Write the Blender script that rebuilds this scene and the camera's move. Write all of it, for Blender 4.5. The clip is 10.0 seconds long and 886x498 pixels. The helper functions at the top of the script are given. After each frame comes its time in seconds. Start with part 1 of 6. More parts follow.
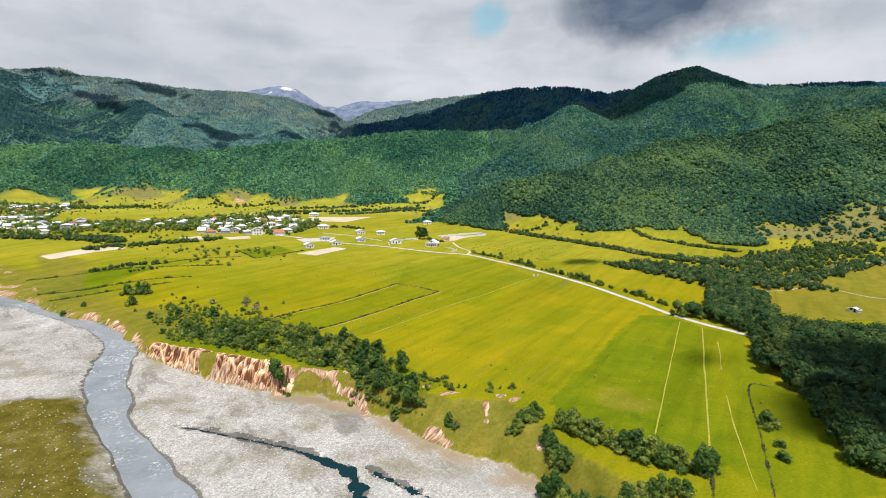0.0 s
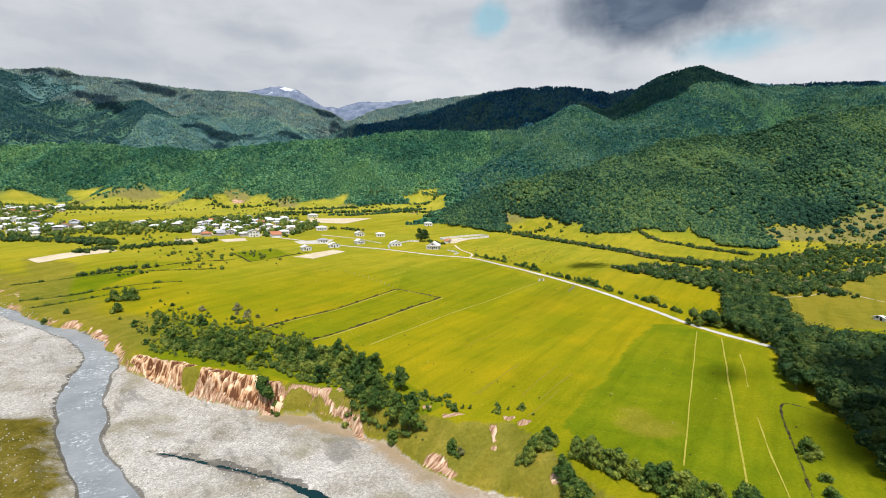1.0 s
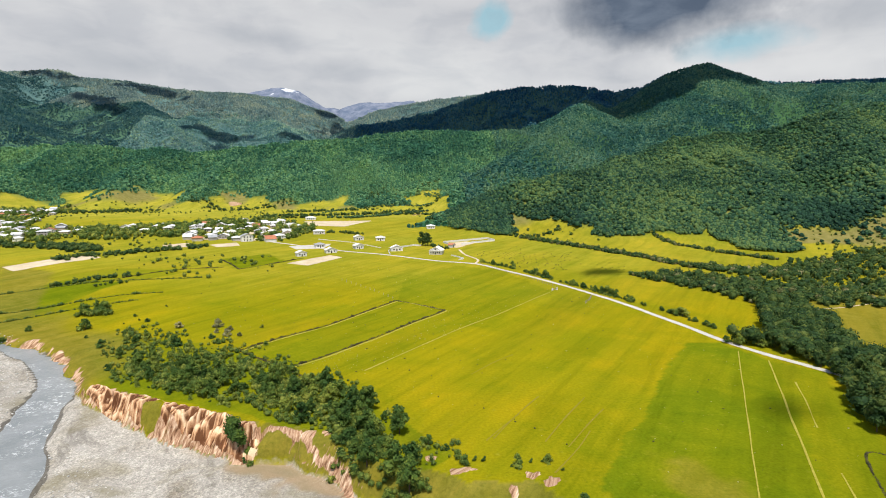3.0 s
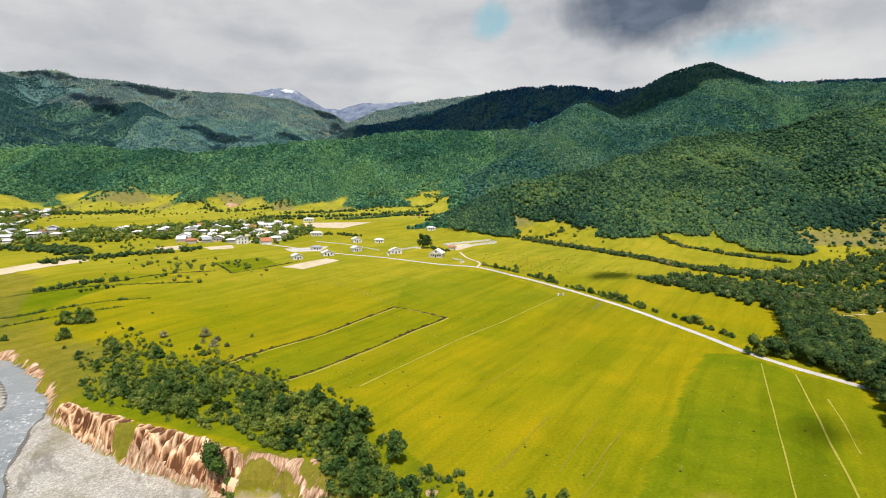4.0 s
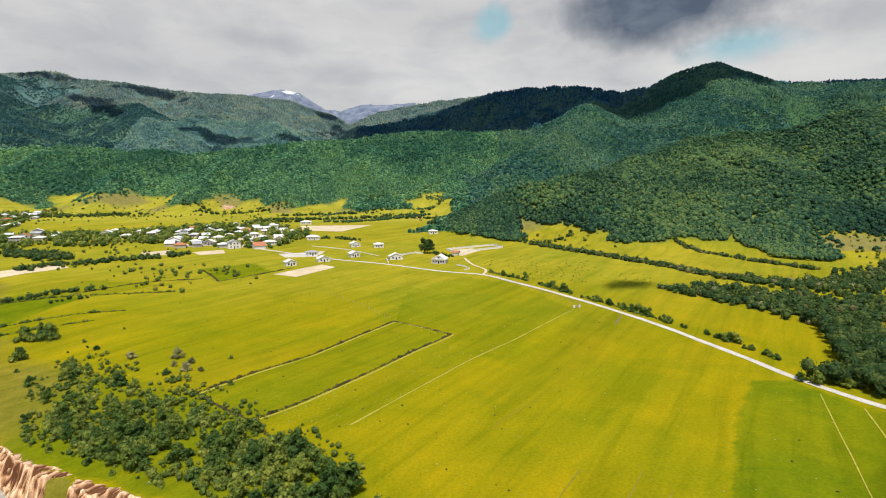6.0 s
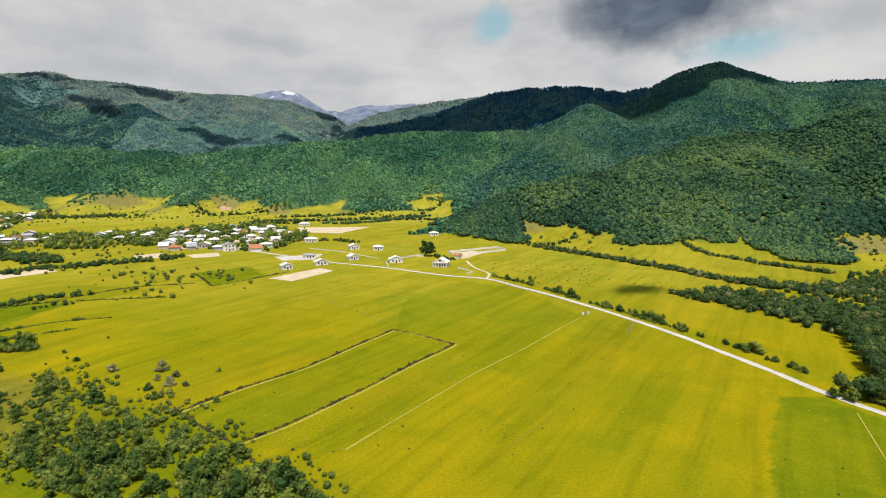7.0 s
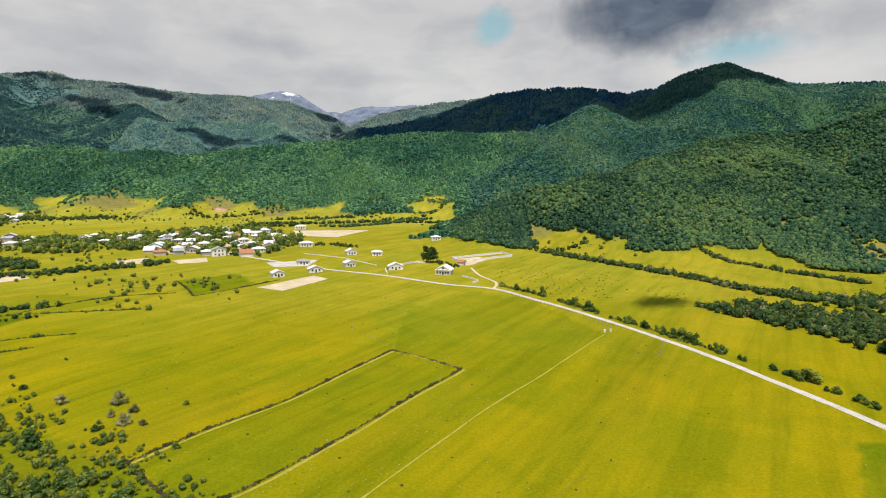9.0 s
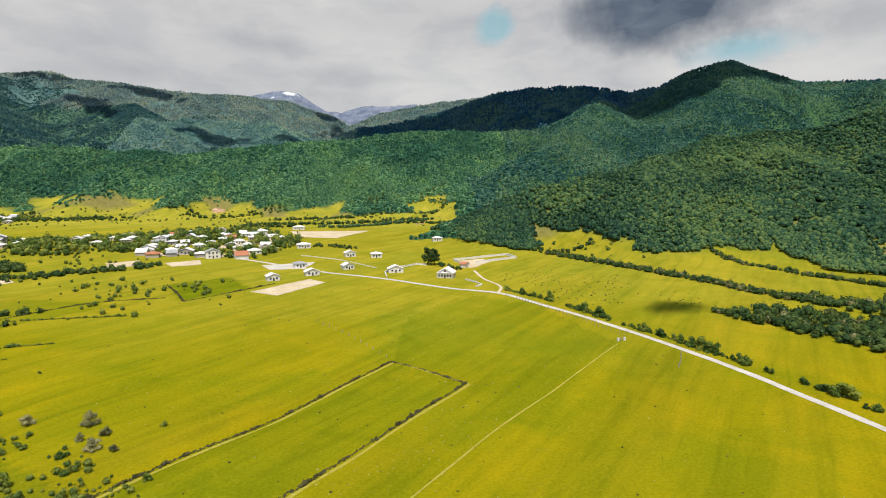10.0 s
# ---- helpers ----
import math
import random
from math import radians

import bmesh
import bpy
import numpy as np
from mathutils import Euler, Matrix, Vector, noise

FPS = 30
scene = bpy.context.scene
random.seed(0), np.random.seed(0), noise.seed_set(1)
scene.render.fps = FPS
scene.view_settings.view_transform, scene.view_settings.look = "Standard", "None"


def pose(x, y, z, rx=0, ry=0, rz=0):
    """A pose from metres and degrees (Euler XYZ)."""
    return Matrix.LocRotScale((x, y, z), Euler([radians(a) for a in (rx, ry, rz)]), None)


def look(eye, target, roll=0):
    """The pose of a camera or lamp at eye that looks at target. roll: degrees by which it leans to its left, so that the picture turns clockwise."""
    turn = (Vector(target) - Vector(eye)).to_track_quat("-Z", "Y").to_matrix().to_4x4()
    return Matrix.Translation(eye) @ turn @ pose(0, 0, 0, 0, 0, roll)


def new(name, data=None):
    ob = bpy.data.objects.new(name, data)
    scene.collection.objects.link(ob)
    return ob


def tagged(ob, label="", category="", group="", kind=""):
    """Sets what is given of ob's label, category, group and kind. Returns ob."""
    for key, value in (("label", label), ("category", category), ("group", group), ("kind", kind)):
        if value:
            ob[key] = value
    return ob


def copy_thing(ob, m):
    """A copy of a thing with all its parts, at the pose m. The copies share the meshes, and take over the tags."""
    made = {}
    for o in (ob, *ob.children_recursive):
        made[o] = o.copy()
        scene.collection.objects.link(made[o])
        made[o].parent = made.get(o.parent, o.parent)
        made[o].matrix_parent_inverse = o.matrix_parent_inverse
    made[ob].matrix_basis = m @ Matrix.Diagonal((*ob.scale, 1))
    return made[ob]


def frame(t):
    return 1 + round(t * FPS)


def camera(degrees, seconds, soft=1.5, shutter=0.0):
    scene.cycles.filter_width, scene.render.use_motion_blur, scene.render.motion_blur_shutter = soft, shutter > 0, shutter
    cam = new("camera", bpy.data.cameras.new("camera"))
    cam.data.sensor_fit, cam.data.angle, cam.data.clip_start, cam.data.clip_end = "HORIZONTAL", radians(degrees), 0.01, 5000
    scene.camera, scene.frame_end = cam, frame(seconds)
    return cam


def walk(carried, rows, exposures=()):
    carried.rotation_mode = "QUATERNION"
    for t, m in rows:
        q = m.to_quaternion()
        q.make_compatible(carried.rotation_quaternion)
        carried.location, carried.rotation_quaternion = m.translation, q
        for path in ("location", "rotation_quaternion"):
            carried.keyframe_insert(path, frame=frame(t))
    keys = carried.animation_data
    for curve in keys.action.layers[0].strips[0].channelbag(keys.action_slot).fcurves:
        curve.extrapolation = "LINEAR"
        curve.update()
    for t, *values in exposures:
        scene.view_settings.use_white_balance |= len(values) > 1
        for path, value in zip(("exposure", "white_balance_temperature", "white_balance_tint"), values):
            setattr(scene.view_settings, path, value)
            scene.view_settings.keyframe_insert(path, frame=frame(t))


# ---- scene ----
cam = camera(77.5, 10.0, soft=1.0)
PATH = [
    (0, (1.376, -1.228, 64.926), (1.432, 0.756, 64.683), 0.32),
    (0.5, (1.346, 6.503, 64.965), (1.4, 8.488, 64.724), 0.32),
    (1, (1.286, 14.207, 65.009), (1.339, 16.191, 64.768), 0.32),
    (1.5, (1.205, 21.79, 65.032), (1.253, 23.775, 64.791), 0.32),
    (2, (1.172, 29.264, 65.012), (1.219, 31.249, 64.773), 0.22),
    (2.5, (1.123, 36.691, 64.962), (1.168, 38.676, 64.723), 0.12),
    (4, (0.955, 58.821, 64.62), (0.999, 60.807, 64.385), 0.02),
    (4.5, (0.883, 66.029, 64.503), (0.926, 68.015, 64.268), 0.02),
    (5, (0.749, 73.182, 64.357), (0.791, 75.168, 64.123), 0.02),
    (5.5, (0.526, 80.255, 64.272), (0.565, 82.241, 64.041), 0.02),
    (7, (-0.568, 100.873, 64.108), (-0.53, 102.86, 63.883), 0.02),
    (7.5, (-1.054, 108.001, 64.089), (-1.015, 109.988, 63.866), 0.02),
    (8, (-1.456, 115.188, 64.06), (-1.416, 117.176, 63.84), 0.12),
    (8.5, (-1.791, 122.47, 64.006), (-1.753, 124.457, 63.786), 0.12),
    (9, (-2.107, 129.922, 63.94), (-2.07, 131.91, 63.722), 0.22),
    (9.5, (-2.357, 137.485, 63.865), (-2.321, 139.472, 63.647), 0.22),
    (10, (-2.55, 145.063, 63.802), (-2.516, 147.051, 63.583), 0.12),
]
EXPOSURES = [(0.0, 0.33, 6200, 10), (2.5, 0.32, 6400, 10), (5.0, 0.27, 6600, 10), (10.0, 0.20, 6650, 10)]
walk(cam, [(t, look(eye, target, roll)) for t, eye, target, roll in PATH], EXPOSURES)

# ---- light and sky ----
SUN_AZ, SUN_EL = 180.0, 64.0  # compass degrees, +y is north


def sun_way():
    a, e = radians(SUN_AZ), radians(SUN_EL)
    return Vector((math.sin(a) * math.cos(e), math.cos(a) * math.cos(e), math.sin(e)))


sun = new("sun", bpy.data.lights.new("sun", "SUN"))
sun.data.energy, sun.data.angle, sun.data.color = 4.8, radians(0.53), (1.0, 0.93, 0.80)
sun.matrix_world = look(tuple(sun_way() * 3000), (0, 0, 0))


def ramp(nt, src, stops):
    r = nt.nodes.new("ShaderNodeValToRGB")
    while len(r.color_ramp.elements) < len(stops):
        r.color_ramp.elements.new(0.5)
    for e, (p, c) in zip(r.color_ramp.elements, stops):
        e.position, e.color = p, (*c, 1) if len(c) == 3 else c
    nt.links.new(src, r.inputs[0])
    return r.outputs[0]


def mth(nt, op, a, b=None, clamp=False):
    m = nt.nodes.new("ShaderNodeMath")
    m.operation, m.use_clamp = op, clamp
    for i, v in enumerate((a, b)):
        if v is None:
            continue
        if isinstance(v, (int, float)):
            m.inputs[i].default_value = v
        else:
            nt.links.new(v, m.inputs[i])
    return m.outputs[0]


def mixc(nt, fac, a, b, how="MIX"):
    m = nt.nodes.new("ShaderNodeMix")
    m.data_type, m.blend_type = "RGBA", how
    for i, v in ((0, fac), (6, a), (7, b)):
        if isinstance(v, (int, float)):
            m.inputs[i].default_value = v
        elif isinstance(v, tuple):
            m.inputs[i].default_value = (*v, 1)
        else:
            nt.links.new(v, m.inputs[i])
    return m.outputs[2]


def tex(nt, vec, size, detail=3.0, rough=0.55, distort=0.0, stretch=None):
    """Noise of about the given size in metres."""
    n = nt.nodes.new("ShaderNodeTexNoise")
    n.inputs["Scale"].default_value = 1.0 / size
    n.inputs["Detail"].default_value, n.inputs["Roughness"].default_value = detail, rough
    n.inputs["Distortion"].default_value = distort
    if stretch:
        mp = nt.nodes.new("ShaderNodeMapping")
        mp.vector_type = "TEXTURE"
        mp.inputs["Rotation"].default_value = (0, 0, radians(stretch[1]))
        mp.inputs["Scale"].default_value = [1 / v for v in stretch[0]]
        nt.links.new(vec, mp.inputs[0])
        vec = mp.outputs[0]
    nt.links.new(vec, n.inputs["Vector"])
    return n.outputs[0]


world = bpy.data.worlds.new("sky")
scene.world = world
world.use_nodes = True
wn = world.node_tree
wn.nodes.clear()
sky = wn.nodes.new("ShaderNodeTexSky")
sky.sky_type, sky.sun_disc = "NISHITA", False
sky.sun_elevation, sky.sun_rotation = radians(SUN_EL), radians(SUN_AZ)
sky.altitude = 1200
wco = wn.nodes.new("ShaderNodeTexCoord").outputs["Generated"]


def sky_spot(az, el, wide, high, soft, ragged=1.5):
    """1 inside an elliptic region of the sky round a direction, with a soft border."""
    a, e = radians(az), radians(el)
    f = Vector((math.sin(a) * math.cos(e), math.cos(a) * math.cos(e), math.sin(e)))
    r = Vector((math.cos(a), -math.sin(a), 0))
    u = r.cross(f)
    outs = []
    for axis, size in ((r, wide), (u, high)):
        d = wn.nodes.new("ShaderNodeVectorMath")
        d.operation = "DOT_PRODUCT"
        wn.links.new(wco, d.inputs[0])
        d.inputs[1].default_value = axis
        v = mth(wn, "SUBTRACT", d.outputs["Value"], axis.dot(f))
        v = mth(wn, "DIVIDE", v, math.tan(radians(size)))
        outs.append(mth(wn, "POWER", mth(wn, "ABSOLUTE", v), 2.0))
    s = mth(wn, "SQRT", mth(wn, "ADD", outs[0], outs[1]))
    wob = mth(wn, "MULTIPLY", mth(wn, "SUBTRACT", tex(wn, wco, 0.09, 5, 0.55), 0.5), ragged * soft)
    s = mth(wn, "ADD", s, wob)
    return mth(wn, "DIVIDE", mth(wn, "SUBTRACT", 1.0, s), soft, clamp=True)


flat = wn.nodes.new("ShaderNodeMapping")
flat.inputs["Scale"].default_value = (1, 1, 2.6)
wn.links.new(wco, flat.inputs[0])
veil = ramp(wn, tex(wn, flat.outputs[0], 0.30, 5, 0.5, 0.25), [(0.30, (0.60, 0.61, 0.63)), (0.5, (0.72, 0.72, 0.725)), (0.68, (0.81, 0.81, 0.80))])
puff = ramp(wn, tex(wn, flat.outputs[0], 0.10, 6, 0.55, 0.5), [(0.36, (0.90, 0.91, 0.93)), (0.56, (1.05, 1.045, 1.04))])
cloud = mixc(wn, 0.75, veil, puff, "MULTIPLY")
for spot in ((11.5, 9.0, 9.0, 2.6, 0.9), (33.0, 9.6, 12.0, 2.6, 0.9), (24.0, 10.6, 7.0, 1.7, 0.8)):
    cloud = mixc(wn, mth(wn, "MULTIPLY", sky_spot(*spot), 0.75), cloud, (0.90, 0.89, 0.87))
for spot in ((-28.0, 10.2, 5.0, 1.3, 0.95), (-9.4, 11.0, 4.2, 1.5, 0.95), (38, 13.5, 7, 2.2, 0.95), (-16, 13.5, 6.0, 1.2, 0.95)):
    cloud = mixc(wn, mth(wn, "MULTIPLY", sky_spot(*spot), 0.42), cloud, (0.42, 0.45, 0.49))
for spot in ((6.3, 15.6, 2.5, 1.8, 0.6, 4.0), (28.2, 12.3, 5.4, 1.9, 0.75, 2.2)):
    cloud = mixc(wn, mth(wn, "MULTIPLY", sky_spot(*spot), 0.9), cloud, (0.40, 0.66, 0.75))
gloom = ramp(wn, tex(wn, flat.outputs[0], 0.07, 6, 0.6, 0.4), [(0.35, (0.065, 0.095, 0.145)), (0.7, (0.165, 0.205, 0.265))])
cloud = mixc(wn, mth(wn, "MULTIPLY", sky_spot(20.6, 16.0, 12.8, 5.2, 0.95, 1.8), 0.65), cloud, (0.30, 0.325, 0.365))
cloud = mixc(wn, mth(wn, "MULTIPLY", sky_spot(22.0, 16.3, 10.6, 4.5, 0.6), 0.92), cloud, gloom)
bg_sky, bg_cloud, wmix, wout = (wn.nodes.new("ShaderNode" + k) for k in ("Background", "Background", "MixShader", "OutputWorld"))
wn.links.new(sky.outputs[0], bg_sky.inputs[0])
bg_sky.inputs[1].default_value = 0.15
wn.links.new(cloud, bg_cloud.inputs[0])
bg_cloud.inputs[1].default_value = 0.70
up = wn.nodes.new("ShaderNodeSeparateXYZ")
wn.links.new(wco, up.inputs[0])
cover = mth(wn, "ADD", up.outputs[2], mth(wn, "MULTIPLY", mth(wn, "SUBTRACT", tex(wn, wco, 0.5, 4), 0.5), 0.35))
wn.links.new(ramp(wn, cover, [(0.35, (0.95, 0.95, 0.95)), (0.46, (0.06, 0.06, 0.06))]), wmix.inputs[0])
wn.links.new(bg_sky.outputs[0], wmix.inputs[1])
wn.links.new(bg_cloud.outputs[0], wmix.inputs[2])
wn.links.new(wmix.outputs[0], wout.inputs[0])


# ---- materials ----
def mat(name, rough=0.9, metal=0.0):
    m = bpy.data.materials.new(name)
    m.use_nodes = True
    nt = m.node_tree
    b = nt.nodes["Principled BSDF"]
    b.inputs["Roughness"].default_value, b.inputs["Metallic"].default_value = rough, metal
    b.inputs["Specular IOR Level"].default_value = 0.25
    return m, nt, b


def place(nt):
    return nt.nodes.new("ShaderNodeNewGeometry").outputs["Position"]


def bump(nt, b, height, strength, dist):
    n = nt.nodes.new("ShaderNodeBump")
    n.inputs["Strength"].default_value, n.inputs["Distance"].default_value = strength, dist
    nt.links.new(height, n.inputs["Height"])
    nt.links.new(n.outputs[0], b.inputs["Normal"])


def attr(nt, name):
    a = nt.nodes.new("ShaderNodeAttribute")
    a.attribute_name = name
    return a.outputs["Fac"]


def spotted(name, c1, c2, size, rough=0.9, relief=0.0, fine=None):
    """A plain surface with stains of one size and grain of a smaller one."""
    m, nt, b = mat(name, rough)
    p = place(nt)
    c = ramp(nt, tex(nt, p, size, 4), [(0.3, c1), (0.7, c2)])
    g = tex(nt, p, fine or size * 0.15, 3)
    c = mixc(nt, 0.35, c, ramp(nt, g, [(0.3, (0.45, 0.45, 0.45)), (0.7, (1, 1, 1))]), "MULTIPLY")
    nt.links.new(c, b.inputs["Base Color"])
    if relief:
        bump(nt, b, g, 0.6, relief)
    return m


def foliage(name, dark_c, mid_c, light_c, far=False, mass=False):
    m, nt, b = mat(name, 0.65)
    oi = nt.nodes.new("ShaderNodeObjectInfo").outputs["Random"]
    isl = nt.nodes.new("ShaderNodeNewGeometry")
    r = mth(nt, "ADD", mth(nt, "MULTIPLY", oi, 0.0 if far or mass else 0.62), mth(nt, "ADD", mth(nt, "MULTIPLY", isl.outputs["Random Per Island"], (1.1 if far else 0.62) if far or mass else 0.38), (-0.05 if far else 0.19) if far or mass else 0.0))
    big = tex(nt, isl.outputs["Position"], 170.0 if far else 6.0, 3)
    r = mth(nt, "ADD", mth(nt, "MULTIPLY", r, 0.5), mth(nt, "MULTIPLY", mth(nt, "ADD", mth(nt, "MULTIPLY", mth(nt, "SUBTRACT", big, 0.5), 2.6 if far else 1.7), 0.5), 0.5))
    c = ramp(nt, r, [(0.27, dark_c), (0.5, mid_c), (0.73, light_c)])
    g = tex(nt, isl.outputs["Position"], 2.2 if far else 0.7, 3)
    c = mixc(nt, 0.4 if far else 0.6, c, ramp(nt, g, [(0.3, (0.35, 0.38, 0.35)), (0.65, (1, 1, 1))]), "MULTIPLY")
    if far:
        stand = tex(nt, isl.outputs["Position"], 90.0, 5, 0.62, 0.8)
        c = mixc(nt, 0.85, c, ramp(nt, stand, [(0.32, (0.62, 0.70, 0.72)), (0.5, (0.97, 0.98, 0.96)), (0.68, (1.42, 1.24, 0.96))]), "MULTIPLY")
    nt.links.new(c, b.inputs["Base Color"])
    b.inputs["Specular IOR Level"].default_value = 0.15
    bump(nt, b, g, 1.0, 0.3 if far else 0.25)
    thin, mx = nt.nodes.new("ShaderNodeBsdfTranslucent"), nt.nodes.new("ShaderNodeMixShader")
    nt.links.new(c, thin.inputs["Color"])
    mx.inputs[0].default_value = 0.38
    nt.links.new(b.outputs[0], mx.inputs[1])
    nt.links.new(thin.outputs[0], mx.inputs[2])
    nt.links.new(mx.outputs[0], nt.nodes["Material Output"].inputs["Surface"])
    return m


m_leaf = foliage("leaves", (0.047, 0.106, 0.026), (0.116, 0.195, 0.038), (0.319, 0.366, 0.059))
m_leaf_mass = foliage("mass_leaves", (0.050, 0.106, 0.026), (0.138, 0.206, 0.041), (0.372, 0.390, 0.070), mass=True)
m_leaf_wood = foliage("wood_leaves", (0.026, 0.066, 0.024), (0.058, 0.116, 0.032), (0.170, 0.215, 0.048), mass=True)
m_leaf_tall = foliage("tall_tree_leaves", (0.026, 0.066, 0.024), (0.060, 0.116, 0.030), (0.165, 0.205, 0.046))
m_leaf_grey = foliage("grey_leaves", (0.13, 0.14, 0.05), (0.25, 0.25, 0.105), (0.44, 0.41, 0.21))
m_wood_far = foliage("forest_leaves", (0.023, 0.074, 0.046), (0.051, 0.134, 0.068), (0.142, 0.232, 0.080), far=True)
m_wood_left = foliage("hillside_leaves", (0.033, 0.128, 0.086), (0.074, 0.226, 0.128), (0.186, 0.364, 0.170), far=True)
# Aerial haze is put into the leaf colours of these farther woods.
m_haze_mid = foliage("hazed_upper_leaves", (0.027, 0.110, 0.100), (0.056, 0.176, 0.142), (0.140, 0.264, 0.158), far=True)
# Darkened as well, as the shade on the western spur.
m_haze_dark = foliage("hazed_dark_leaves", (0.018, 0.078, 0.098), (0.034, 0.114, 0.128), (0.072, 0.155, 0.148), far=True)
m_haze_flank = foliage("hazed_flank_leaves", (0.088, 0.209, 0.218), (0.138, 0.288, 0.275), (0.248, 0.391, 0.308), far=True)
m_haze_high = foliage("hazed_high_leaves", (0.014, 0.090, 0.160), (0.032, 0.134, 0.196), (0.084, 0.200, 0.212), far=True)
m_haze_ridge = foliage("hazed_ridge_leaves", (0.130, 0.210, 0.222), (0.190, 0.285, 0.272), (0.285, 0.355, 0.300), far=True)
m_bark = spotted("bark", (0.06, 0.045, 0.03), (0.13, 0.10, 0.07), 0.6)
m_road = spotted("pale_dirt_road", (0.42, 0.395, 0.34), (0.56, 0.53, 0.48), 4.0, relief=0.03)
m_tan = spotted("ploughed_earth", (0.46, 0.37, 0.24), (0.60, 0.51, 0.37), 9.0, relief=0.05)
m_wall = spotted("white_plaster", (0.62, 0.61, 0.59), (0.78, 0.77, 0.75), 2.0)
m_wall_beige = spotted("beige_plaster", (0.36, 0.32, 0.25), (0.50, 0.46, 0.38), 2.0)
m_wall_grey = spotted("grey_block_wall", (0.26, 0.25, 0.24), (0.40, 0.39, 0.37), 2.0)
m_roof = spotted("pale_metal_roof", (0.56, 0.57, 0.59), (0.76, 0.76, 0.77), 3.0, rough=0.5)
m_roof_red = spotted("red_tile_roof", (0.33, 0.13, 0.07), (0.48, 0.20, 0.11), 1.5)
m_roof_grey = spotted("grey_sheet_roof", (0.25, 0.26, 0.28), (0.42, 0.43, 0.45), 2.5, rough=0.5)
m_dark = spotted("dark_opening", (0.02, 0.022, 0.026), (0.04, 0.042, 0.046), 1.0, rough=0.3)
m_post = spotted("weathered_post", (0.22, 0.19, 0.14), (0.38, 0.34, 0.27), 0.5)

m_water, nt, b = mat("silty_river_water", 0.25)
p = place(nt)
c = ramp(nt, tex(nt, p, 14, 4), [(0.3, (0.17, 0.185, 0.19)), (0.7, (0.245, 0.26, 0.265))])
foam = ramp(nt, tex(nt, p, 1.1, 6, 0.72, 0.8, ((1, 0.7, 1), -60)), [(0.52, (0, 0, 0)), (0.66, (1, 1, 1))])
fast = ramp(nt, tex(nt, p, 13, 3), [(0.48, (0.05, 0.05, 0.05)), (0.62, (0.9, 0.9, 0.9))])
foam = mth(nt, "MULTIPLY", foam, fast)
nt.links.new(mixc(nt, foam, c, (0.80, 0.82, 0.82)), b.inputs["Base Color"])
bump(nt, b, tex(nt, p, 1.2, 4, 0.6, 0.4, ((1, 0.5, 1), -60)), 0.7, 0.25)
b.inputs["Specular IOR Level"].default_value = 0.3

m_pool, nt, b = mat("dark_pool_water", 0.06)
b.inputs["Base Color"].default_value = (0.006, 0.024, 0.026, 1)
b.inputs["Specular IOR Level"].default_value = 0.05
bump(nt, b, tex(nt, place(nt), 0.8, 3), 0.2, 0.05)

m_ground, nt, b = mat("valley_ground", 0.95)
b.inputs["Specular IOR Level"].default_value = 0.0
p = place(nt)
g_big = tex(nt, p, 70, 4, 0.55, 0.4)
g_row = tex(nt, p, 9, 4, 0.6, 0.5, ((0.12, 1.5, 1), 57))
g_mid = tex(nt, p, 6, 4, 0.6)
g_fine = tex(nt, p, 0.8, 3, 0.65)
grass = ramp(nt, g_big, [(0.3, (0.178, 0.184, 0.005)), (0.5, (0.222, 0.198, 0.005)), (0.7, (0.262, 0.208, 0.005))])
g_patch = tex(nt, p, 24, 5, 0.62, 0.9)
grass = mixc(nt, 0.75, grass, ramp(nt, g_patch, [(0.32, (0.74, 0.86, 0.8)), (0.5, (1.0, 1.0, 1.0)), (0.68, (1.16, 1.08, 1.0))]), "MULTIPLY")
lush = ramp(nt, tex(nt, p, 11, 5, 0.65, 0.6), [(0.3, (0.082, 0.124, 0.004)), (0.7, (0.152, 0.174, 0.005))])
# Distant grass is made paler: haze put into its colour.
haze_grass = ramp(nt, g_patch, [(0.3, (0.250, 0.246, 0.026)), (0.7, (0.370, 0.330, 0.050))])
grass = mixc(nt, attr(nt, "haze_grass"), grass, haze_grass)
grass = mixc(nt, attr(nt, "lush"), grass, lush)
dry = ramp(nt, g_mid, [(0.3, (0.120, 0.112, 0.016)), (0.7, (0.215, 0.178, 0.034))])
grass = mixc(nt, attr(nt, "dry"), grass, dry)
ochre = ramp(nt, tex(nt, p, 38, 5, 0.6, 0.6, ((0.16, 1, 1), 55)), [(0.50, (0, 0, 0)), (0.72, (1, 1, 1))])
grass = mixc(nt, mth(nt, "MULTIPLY", ochre, 0.3), grass, (0.178, 0.138, 0.010))
tuft = ramp(nt, tex(nt, p, 2.6, 4, 0.7), [(0.60, (0, 0, 0)), (0.72, (1, 1, 1))])
grass = mixc(nt, mth(nt, "MULTIPLY", tuft, 0.5), grass, (0.27, 0.245, 0.025))
grass = mixc(nt, 0.52, grass, ramp(nt, g_row, [(0.36, (0.60, 0.70, 0.62)), (0.5, (0.95, 0.97, 0.95)), (0.64, (1.14, 1.07, 1))]), "MULTIPLY")
band = tex(nt, p, 20, 4, 0.6, 0.4, ((0.10, 1, 1), 56))
grass = mixc(nt, 0.42, grass, ramp(nt, band, [(0.38, (0.70, 0.80, 0.72)), (0.5, (1, 1, 1)), (0.64, (1.16, 1.06, 1))]), "MULTIPLY")
